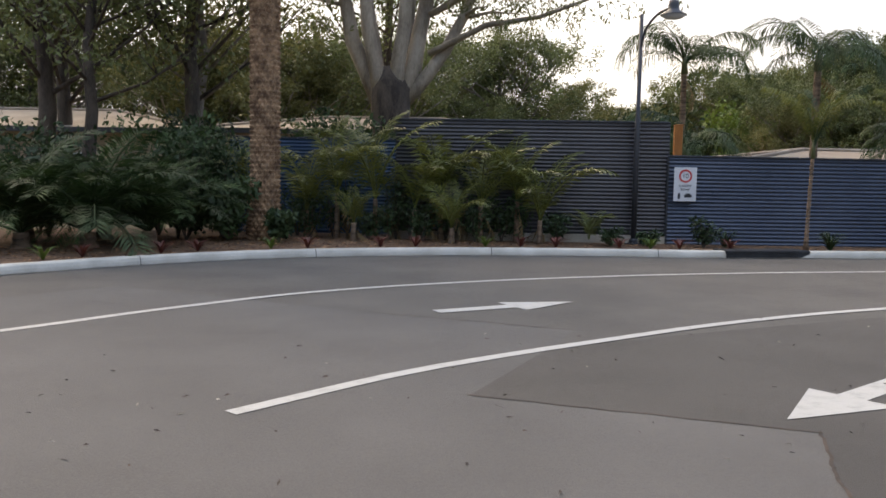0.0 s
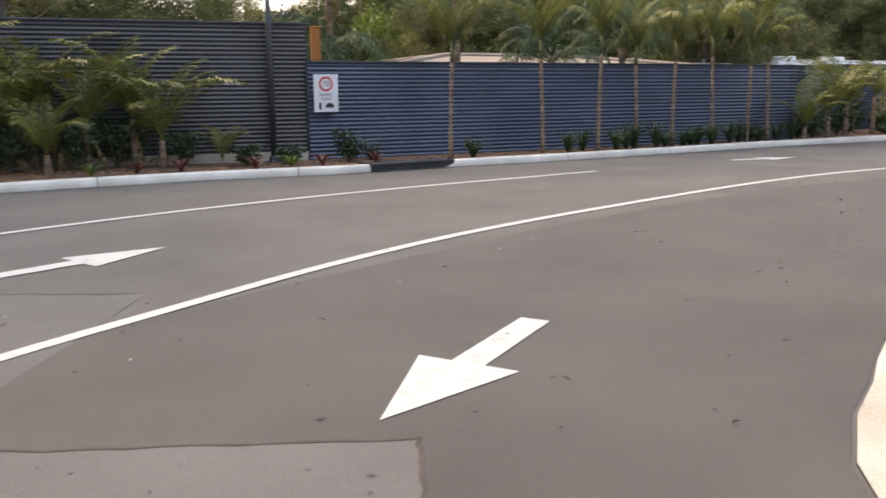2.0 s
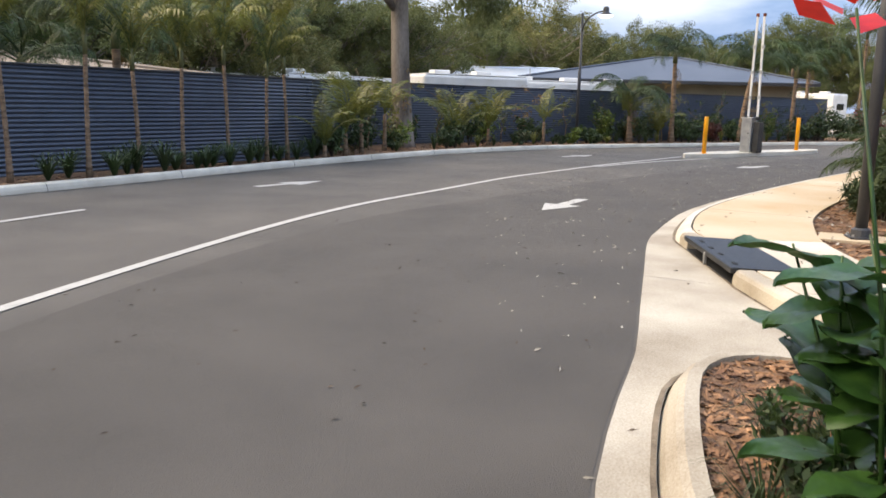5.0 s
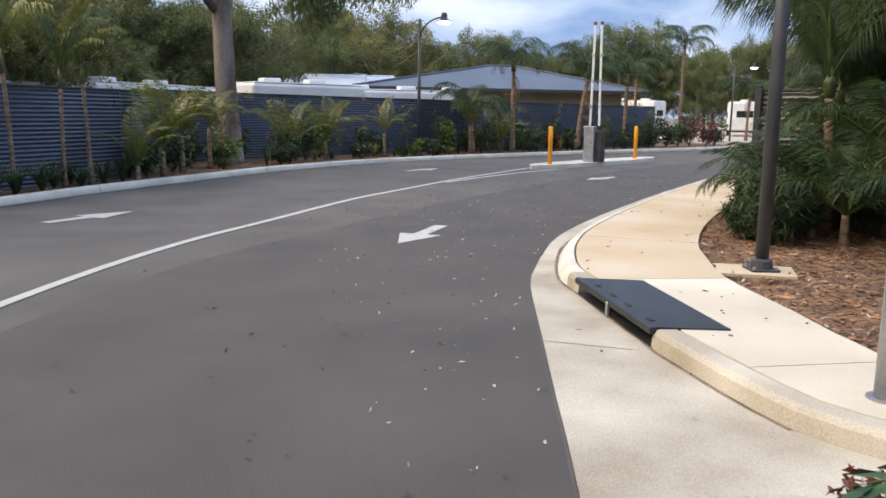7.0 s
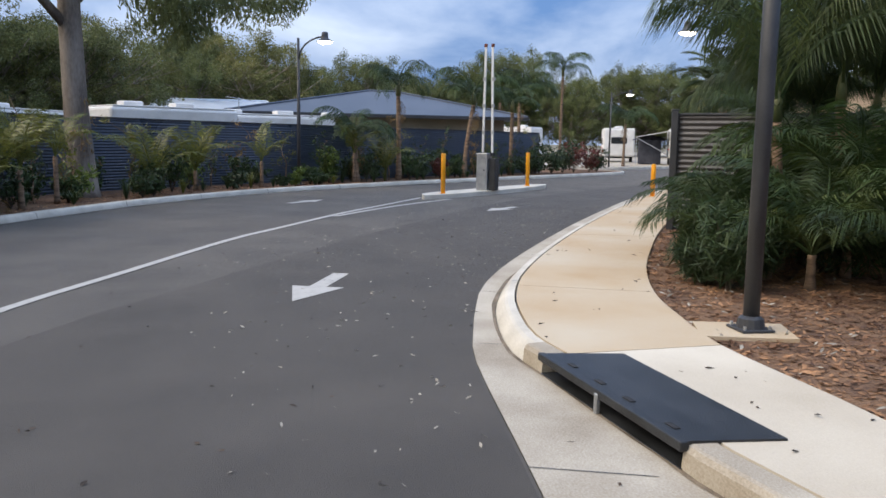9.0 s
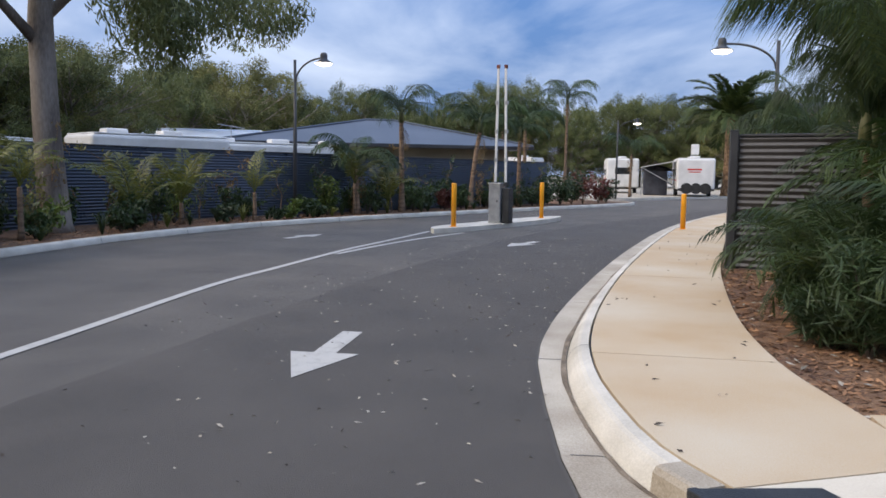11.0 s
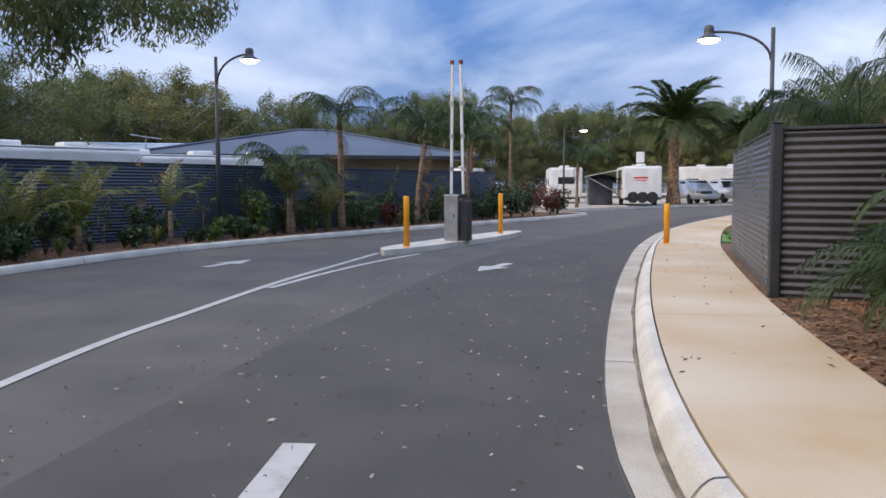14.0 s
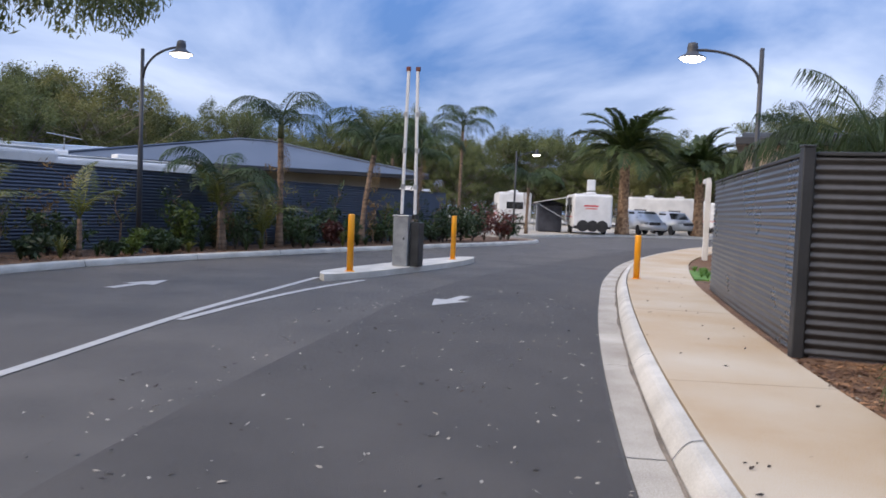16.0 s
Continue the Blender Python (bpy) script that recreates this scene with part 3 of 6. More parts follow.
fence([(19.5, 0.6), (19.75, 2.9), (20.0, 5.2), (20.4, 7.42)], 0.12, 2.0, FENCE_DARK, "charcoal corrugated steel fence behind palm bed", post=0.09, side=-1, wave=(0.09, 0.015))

post_t = thing("timber_post", pose(4.08, 17.05, 0), "orange-stained timber post behind the fence corner", "post")
part("shaft", box((0.16, 0.16, 2.46), (0, 0, 0), 0.015), ORANGE_TIMBER, post_t)
part("top_chamfer", box((0.18, 0.18, 0.03), (0, 0, 2.46), 0.012), ORANGE_TIMBER, post_t)

# joints across kerb and gutter
joints = []
for line, out, z in ((K2[i_roll:], 0.0, 0.0), (KL, 0.0, 0.0)):
    run, last = 0.0, line[0]
    for i in range(1, len(line) - 1):
        run += math.hypot(line[i][0] - last[0], line[i][1] - last[1])
        last = line[i]
        if run > 2.6 and -8 < line[i][0] < 46:
            run = 0.0
            dx, dy = line[i + 1][0] - line[i - 1][0], line[i + 1][1] - line[i - 1][1]
            n = math.hypot(dx, dy)
            nx, ny = -dy / n, dx / n
            if line is not KL:
                nx, ny = -nx, -ny
                p = line[i]
                joints.append(ribbon([(p[0] - nx * .32, p[1] - ny * .32), (p[0] - nx * .01, p[1] - ny * .01)], 0.012, 0.0125))
            tx, ty = dx / n * .006, dy / n * .006
            prof = ((-0.004, .0), (0.008, .062), (0.026, .108), (0.058, .132), (0.16, .134)) if line is KL else ((-.004, .012), (.024, .06), (.05, .095), (.08, .12), (.11, .134), (.165, .138))
            vs = []
            for o, zz in prof:
                vs += [(line[i][0] + nx * o - tx, line[i][1] + ny * o - ty, zz), (line[i][0] + nx * o + tx, line[i][1] + ny * o + ty, zz)]
            joints.append((vs, [(2 * q, 2 * q + 1, 2 * q + 3, 2 * q + 2) for q in range(len(prof) - 1)]))
for a, b in (((9.76, 7.05), (9.89, 6.46)), ((11.90, 8.00), (12.03, 7.55))):
    joints.append(ribbon([a, b], 0.007, 0.0125))
structure("control_joint", merge(joints), BLACK, "thin dark joints across kerb and gutter", "kerb joint")

# dirt washed into the foot of the kerbs
rng_d = random.Random(8)
dirt = []
for line, side, x0, x1 in ((K2, 1, 8.9, 34), (K1, -1, 4.3, 7.9), (KL, -1, -6, 40)):
    seg = [p for p in line if x0 < p[0] < x1 and p[1] > 3]
    w = [0.02 + 0.05 * abs(noise.noise(Vector((p[0] * 0.9, p[1] * 0.9, 3)))) for p in seg]
    a, b = seg, offset(seg, 1.0)
    for i in range(len(seg) - 1):
        q = []
        for k in (i, i + 1):
            nx, ny = b[k][0] - a[k][0], b[k][1] - a[k][1]
            sg = 1 if line is K2 else (1 if line is K1 else -1)
            q.append([(a[k][0] + nx * 0.002 * sg, a[k][1] + ny * 0.002 * sg, 0.013), (a[k][0] + nx * w[k] * sg, a[k][1] + ny * w[k] * sg, 0.013)])
        dirt.append(([q[0][0], q[0][1], q[1][1], q[1][0]], [(0, 1, 2, 3)]))
tagged(structure("gutter_dirt", merge(dirt), DIRT, "thin line of washed dirt along the gutter", "dirt"), kind="stuff")

corner_post = thing("fence_post", pose(20.37, 7.5, 0.08, 0, 0, 8), "stout charcoal corner post of the path fence", "post")
part("shaft", box((0.11, 0.11, 1.98), (0, 0, 0), 0.008, None, 1), POST_DARK, corner_post)
part("cap", box((0.125, 0.125, 0.02), (0, 0, 1.98), 0.006, None, 1), POST_DARK, corner_post)


# ---- street furniture ----
def street_lamp(x, y, z, top, aim, reach, lit, label, r=0.05):
    """Post with a swan-neck arm and a bell-shaped head."""
    f = thing("street_lamp", pose(x, y, z, 0, 0, math.degrees(math.atan2(aim[1], aim[0]))), label, "street lamp", "street lamps")
    h = top - z
    part("base_plate", box((0.26, 0.26, 0.02), (0, 0, 0), 0.004, None, 1), POST_DARK, f)
    part("base_collar", lathe([(r * 1.9, 0.02), (r * 1.7, 0.09), (r * 1.15, 0.11)], 14), POST_DARK, f)
    part("pole", lathe([(r * 1.1, 0.02), (r * 1.1, h * 0.55), (r * 0.85, h * 0.56), (r * 0.8, h)], 14), POST_DARK, f, "", True)
    for k in range(4):
        part("bolt", lathe([(0.014, 0.02), (0.014, 0.045)], 6, (0.1 * (-1) ** k, 0.1 * (-1) ** (k // 2), 0)), GALV, f)
    n = 14
    arc = [(0.03 + reach * (1 - math.cos(math.pi / 2 * k / n)), 0, h - 0.62 + 0.6 * math.sin(math.pi / 2 * k / n)) for k in range(n + 1)]
    arc.append((reach + 0.12, 0, h - 0.03))
    link("arm", *tube(arc, [0.026] * len(arc), 8), POST_DARK, f, smooth=True)
    hx = reach + 0.14
    head = part("lamp_head", lathe([(0.045, 0.10), (0.085, 0.08), (0.10, 0.0), (0.095, -0.06), (0.12, -0.10), (0.235, -0.17), (0.245, -0.185)][::-1], 20, (hx, 0, h + 0.02)), POST_DARK, f, "", True)
    part("diffuser", lathe([(0.02, -0.265), (0.15, -0.24), (0.225, -0.19), (0.225, -0.186)], 20, (hx, 0, h + 0.02)), LAMP_GLOW if lit else LAMP_OFF, head, "white diffuser, lit" if lit else "pale diffuser, unlit", True)
    return f


street_lamp(28.2, 19.35, 0.1, 4.5, (-0.25, -1), 0.95, True, "lit swan-neck street lamp standing in the garden bed")
street_lamp(27.8, 6.85, 0.1, 4.43, (0.05, 1), 1.05, True, "lit swan-neck street lamp beside the path fence")
street_lamp(12.72, 6.12, 0.13, 4.5, (-0.5, 0.87), 0.95, True, "charcoal street lamp post on a small concrete pad", 0.055)
street_lamp(3.2, 16.45, 0.1, 4.55, (0.55, -0.85), 0.75, False, "unlit street lamp in front of tall charcoal fence")
street_lamp(56.5, 14.8, 0.0, 4.6, (0.3, -1), 0.95, True, "distant lit street lamp at the road junction")
structure("lamp_pad", slab([(12.35, 6.45), (12.55, 5.78), (13.05, 5.9), (12.85, 6.55)], 0.02, 0.128), PATH_CONC, "small concrete pad under a lamp post", "pad")


def bollard(x, y, z, h, r, mat, label, group, cap=True):
    f = thing("bollard", pose(x, y, z), label, "bollard", group)
    part("tube", lathe([(r, 0), (r, h - 0.02), (r * 0.9, h - 0.005), (r * 0.5, h)], 18), mat, f, "", True)
    part("foot_flange", lathe([(r * 1.5, 0), (r * 1.5, 0.012), (r * 1.02, 0.016)], 18), mat, f)
    if not cap:
        part("cap", lathe([(r * 1.06, h - 0.03), (r * 1.06, h), (r * 0.8, h + 0.012)], 18), GALV, f, "pale rounded cap")
    return f


bollard(26.63, 14.0, 0.12, 1.06, 0.062, YELLOW, "yellow steel bollard on the concrete island", "yellow bollards")
bollard(31.86, 13.12, 0.12, 1.06, 0.062, YELLOW, "yellow steel bollard on the concrete island", "yellow bollards")
bollard(28.7, 8.8, 0.13, 0.86, 0.062, YELLOW, "shorter yellow steel bollard at the path edge", "yellow bollards")
bollard(9.32, 4.98, 0.13, 0.95, 0.07, GALV, "grey galvanised bollard standing on the path", "grey bollards", False)

# boom gate
gate = thing("boom_gate", pose(28.78, 13.53, 0.12, 0, 0, -10), "boom gate cabinet with two raised arms on island", "boom gate")
cabinet = part("cabinet", box((0.30, 0.34, 1.02), (0, 0.05, 0), 0.015), GALV, gate, "brushed silver cabinet")
part("cabinet_lid", box((0.33, 0.37, 0.04), (0, 0.05, 1.02), 0.012), GALV, cabinet)
part("door_panel", box((0.012, 0.26, 0.8), (-0.154, 0.05, 0.1), 0.003, None, 1), GALV, cabinet)
part("lock", box((0.012, 0.03, 0.05), (-0.164, -0.04, 0.55), 0.003, None, 1), BLACK, cabinet)
part("reader_housing", box((0.26, 0.2, 0.92), (0.06, -0.24, 0), 0.015), BLACK, gate, "black card reader housing")
for k, (dy, dx) in enumerate(((0.12, 0.0), (-0.2, 0.05))):
    hub = part("arm_hub", lathe([(0.07, 0.98), (0.07, 1.08)], 12, (dx, dy, 0)), BLACK, gate)
    arm = part("boom_arm", box((0.045, 0.065, 3.05), (dx, dy + (0.02 if k else -0.02), 1.04), 0.012, Matrix.Rotation(radians(-1.2 if k else 0.6), 4, "X")), WHITE, gate, "white raised boom arm")
    part("arm_tip", box((0.056, 0.09, 0.10), (dx, dy + (0.075 if k else -0.048), 4.03), 0.01, None, 1), LEAF_RED, arm, "dark red end piece")
    for j in range(3):
        part("reflector_band", box((0.055, 0.09, 0.1), (dx, dy + (0.03 if k else -0.025), 1.6 + j * 0.75), 0.003, Matrix.Rotation(radians(-1.2 if k else 0.6), 4, "X"), 1), GALV, arm)

# drain covers
def drain(a, b, c, d, z, label, front, recess=-0.012):
    f = thing("drain_cover", Matrix(), label, "drain cover", "drain covers")
    part_v, part_f = slab([a, b, c, d], z - 0.02, z + 0.012)
    lid = link("lid", part_v, part_f, BLACK, f)
    av, bv = Vector((*a, 0)), Vector((*b, 0))
    u = (bv - av).normalized()
    n = Vector((-u.y, u.x, 0)) * front
    mid, ln = (av + bv) / 2, (bv - av).length
    rot = Matrix.Rotation(math.atan2(u.y, u.x), 4, "Z")
    # black plate painted in for the darkness of the open inlet
    part("throat", box((ln, 0.02, 0.11), (mid.x - n.x * recess, mid.y - n.y * recess, 0.008), 0.002, rot, 1), BLACK, f, "black plate in place of inlet shade")
    if recess > 0:
        # added black floor keeps the recess as dark as a deep void
        part("sump_floor", box((ln, recess + 0.03, 0.012), (mid.x - n.x * (recess / 2 - .01), mid.y - n.y * (recess / 2 - .01), 0.003), 0.002, rot, 1), BLACK, f, "black floor plate in place of inlet shade")
    part("lintel", box((ln + 0.03, 0.05, 0.05), (mid.x + n.x * 0.015, mid.y + n.y * 0.015, z - 0.035), 0.008, rot), BLACK, f)
    part("centre_stay", box((0.035, 0.03, 0.12), (mid.x + n.x * 0.035, mid.y + n.y * 0.035, 0.008), 0.006, rot, 1), GALV, f)
    for k in (0.2, 0.42, 0.62, 0.88):
        p = av + (bv - av) * k - n * 0.05
        part("lifting_slot", box((0.09, 0.035, 0.006), (p.x, p.y, z + 0.0125), 0.002, rot, 1), RUBBER, f)
    return f


drain((11.32, 7.36), (10.03, 6.36), (10.26, 5.92), (11.53, 6.88), 0.134, "black cast drain cover set in the kerb", -1, 0.14)
drain((6.2, 15.36), (4.65, 14.9), (4.5, 15.35), (6.05, 15.82), 0.125, "black drain cover set in the kerb", -1)

# speed sign
sign_n = Vector((-0.45, -0.89, 0)).normalized()
sign = thing("speed_sign", Matrix.LocRotScale((4.17, 16.56, 0.96), Euler((radians(90), 0, radians(8))), (0.9, 0.9, 0.9)), "white speed limit sign fixed to the fence", "sign")
part("plate", box((0.50, 0.74, 0.012), (0, 0.37, 0), 0.004, None, 1), WHITE, sign)
ring = bmesh.new()
rv = [[ring.verts.new((r * math.cos(2 * math.pi * k / 36), 0.55 + r * math.sin(2 * math.pi * k / 36), 0.0145)) for k in range(36)] for r in (0.105, 0.145)]
for k in range(36):
    ring.faces.new((rv[0][k], rv[1][k], rv[1][(k + 1) % 36], rv[0][(k + 1) % 36]))
part("red_ring", ring, RED, sign, "red limit ring")


def lettering(text, size, at, mat, parent, name="lettering"):
    cu = bpy.data.curves.new(name, "FONT")
    cu.body, cu.size, cu.align_x, cu.align_y, cu.extrude = text, size, "CENTER", "CENTER", 0.001
    tmp = bpy.data.objects.new("tmp", cu)
    scene.collection.objects.link(tmp)
    bpy.context.view_layer.update()
    me = bpy.data.meshes.new_from_object(tmp.evaluated_get(bpy.context.evaluated_depsgraph_get()))
    bpy.data.objects.remove(tmp)
    me.materials.clear()
    me.materials.append(mat)
    ob = new(name, me)
    ob.parent = parent
    ob.location = at
    return ob


lettering("10", 0.15, (0, 0.55, 0.0145), BLACK, sign)
lettering("SHARED", 0.075, (0, 0.335, 0.0145), BLACK, sign)
lettering("ZONE", 0.075, (0, 0.255, 0.0145), BLACK, sign)
part("walker_symbol", box((0.05, 0.13, 0.002), (-0.13, 0.05 + 0.065, 0.0135), 0, None), BLACK, sign)
part("car_symbol", box((0.17, 0.06, 0.002), (0.07, 0.115, 0.0135), 0, None), BLACK, sign)
part("car_symbol", box((0.10, 0.04, 0.002), (0.07, 0.155, 0.0135), 0, None), BLACK, sign)


# ---- plants ----
def frond_mesh(name, length, n, leaf, rise, droop, mat, width=0.03, seed=0, hang=0.35, spread=70):
    """A feather-shaped palm frond along +x: a curved midrib and two rows of narrow leaflets."""
    rng = random.Random(seed)
    verts, faces = [], []
    pts = []
    a, p = radians(rise), Vector((0, 0, 0))
    steps = 16
    for k in range(steps + 1):
        pts.append(p.copy())
        p = p + Vector((math.cos(a), 0, math.sin(a))) * (length / steps)
        a -= radians(droop) / steps * (0.4 + 1.2 * k / steps)
    v, f = tube(pts, [0.022 * length / 2 * (1 - 0.85 * k / steps) + 0.003 for k in range(steps + 1)], 4)
    verts += v
    faces += f
    for k in range(n):
        s = 0.14 + 0.86 * k / (n - 1)
        i = min(int(s * steps), steps - 1)
        q = pts[i].lerp(pts[i + 1], s * steps - i)
        t = (pts[i + 1] - pts[i]).normalized()
        ln = leaf * (0.45 + 1.1 * math.sin(math.pi * (0.12 + 0.78 * s))) * rng.uniform(0.85, 1.1) * 0.75
        for side in (1, -1):
            sp = radians(spread - 25 * s + rng.uniform(-8, 8))
            d = (t * math.cos(sp) + Vector((0, side, 0)) * math.sin(sp) + Vector((0, 0, rng.uniform(-0.05, 0.25)))).normalized()
            tip = q + d * ln + Vector((0, 0, -hang * ln))
            mid = q + d * ln * 0.55 + Vector((0, 0, -hang * ln * 0.2))
            w = t * width * 0.5 * rng.uniform(0.8, 1.2)
            o = len(verts)
            verts += [q, mid - w, mid + w, tip]
            faces += [(o, o + 1, o + 2), (o + 1, o + 3, o + 2)]
    me = bpy.data.meshes.new(name)
    me.from_pydata([tuple(v) for v in verts], [], faces)
    me.materials.append(mat)
    return me


FR_QUEEN = [frond_mesh("frond", 2.0, 66, 0.52, 62 - 8 * k, 125, LEAF_PALM, 0.022, k, 0.65) for k in range(3)]
FR_YOUNG = [frond_mesh("frond", 1.6, 46, 0.34, 88 - 7 * k, 75 + 12 * k, LEAF_PALM_LT, 0.025, 10 + k, 0.30) for k in range(3)]
FR_SLIM = [frond_mesh("frond", 1.35, 34, 0.30, 90 - 4 * k, 62 + 20 * k, m, 0.026, 20 + k, 0.8, 50) for k, m in enumerate((LEAF_PALM, LEAF_PALM_LT, LEAF_PALM_LT))]
FR_CYCAD = [frond_mesh("frond", 1.7, 66, 0.34, 80 - 16 * k, 85, LEAF_PALM, 0.022, 30 + k, 0.2) for k in range(3)]
FR_DATE = [frond_mesh("frond", 3.0, 60, 0.6, 70 - 26 * k, 85, LEAF_PALM_MID, 0.12, 40 + k, 0.15, 55) for k in range(3)]
FR_PLUME = [frond_mesh("frond", 1.9, 62, 0.50, 90 - 7 * k, 78 + 26 * k, (LEAF_PALM, LEAF_PALM_MID, LEAF_PALM)[k], 0.016, 60 + k, 0.95, 46) for k in range(3)]
FR_LOW = [frond_mesh("frond", 1.5, 50, 0.40, 76 - 12 * k, 96 + 10 * k, m, 0.020, 70 + k, 0.45, 62) for k, m in enumerate((LEAF_PALM, LEAF_PALM_MID, LEAF_PALM))]
FR_PHILO = [frond_mesh("leaf", .62, 9, .22, 78 - 10 * k, 95, LEAF_CANNA, .075, 80 + k, .25, 66) for k in range(2)]
FR_DRY = [frond_mesh("frond", 1.2, 26, 0.32, -10, 70, LEAF_DRY, 0.03, 50, 0.5)]


def palm(name, x, y, z, stem, radius, fronds, count, label, category="palm", scale=1.0, lean=(0, 0), seed=0, dry=0, tilt=(-10, 24), bark=None, group=""):
    rng = random.Random(seed * 7 + 3)
    f = thing(name, pose(x, y, z), label, category, group)
    top = Vector((lean[0], lean[1], stem))
    if stem > 0.1:
        n = max(5, int(stem / 0.12))
        path = [(lean[0] * (k / n) ** 1.6, lean[1] * (k / n) ** 1.6, stem * k / n - (0.03 if k == 0 else 0)) for k in range(n + 1)]
        rad = [radius * (1.25 - 0.35 * min(1, k / n * 4) - 0.15 * k / n) * (1 + (0.05 if k % 2 else -0.03)) for k in range(n + 1)]
        link("trunk", *tube(path, rad, 9, 0.05, rng), bark or BARK_PALM, f, smooth=True)
    shaft = min(0.55, stem * .2) if stem > 1.2 and radius < .2 else 0.0
    if shaft:
        link("crownshaft", *tube([top - Vector((0, 0, .04)), top + Vector((0, 0, shaft * .5)), top + Vector((0, 0, shaft))], [radius * .95, radius * .8, radius * .35], 9), LEAF_SHAFT, f, "green sheathed crownshaft", True)
    for k in range(count):
        me = fronds[k % len(fronds)]
        fr = new("frond", me)
        fr.parent = f
        s = scale * rng.uniform(0.8, 1.12)
        fr.matrix_local = Matrix.Translation(top + Vector((0, 0, shaft * (.35 + .6 * k / count)))) @ Matrix.Rotation(k * 2.39996 + rng.uniform(-.3, .3), 4, "Z") @ Matrix.Rotation(radians(rng.uniform(*tilt)), 4, "Y") @ Matrix.Rotation(radians(rng.uniform(-15, 15)), 4, "X") @ Matrix.Scale(s, 4)
    for k in range(dry):
        fr = new("dry_frond", FR_DRY[0])
        fr.parent = f
        fr["label"] = "brown dry frond"
        fr.matrix_local = Matrix.Translation(top - Vector((0, 0, 0.12))) @ Matrix.Rotation(k * 2.1 + rng.uniform(-.5, .5), 4, "Z") @ Matrix.Rotation(radians(rng.uniform(20, 60)), 4, "Y") @ Matrix.Scale(scale * rng.uniform(.7, 1), 4)
    return f


def leaves(blobs, count, size, seed, droop=0.3, aspect=0.42):
    """Many small pointed leaves scattered through the given clumps (centre, radii)."""
    rng = np.random.default_rng(seed)
    vol = np.array([b[1][0] * b[1][1] * b[1][2] for b in blobs]) ** 0.7
    pick = rng.choice(len(blobs), count, p=vol / vol.sum())
    c = np.array([b[0] for b in blobs])[pick]
    r = np.array([b[1] for b in blobs])[pick]
    d = rng.normal(size=(count, 3))
    d /= np.linalg.norm(d, axis=1)[:, None]
    p = c + d * r * (rng.random(count) ** 0.45)[:, None]
    a = rng.normal(size=(count, 3))
    a[:, 2] -= droop * 2
    a /= np.linalg.norm(a, axis=1)[:, None]
    b = np.cross(a, rng.normal(size=(count, 3)))
    b /= np.linalg.norm(b, axis=1)[:, None]
    s = (size * rng.uniform(0.6, 1.3, count))[:, None]
    v = np.stack([p - a * s * .5, p + b * s * aspect * .5, p + a * s * .5, p - b * s * aspect * .5], 1).reshape(-1, 3)
    f = np.arange(count * 4).reshape(-1, 4)
    return v.tolist(), f.tolist()


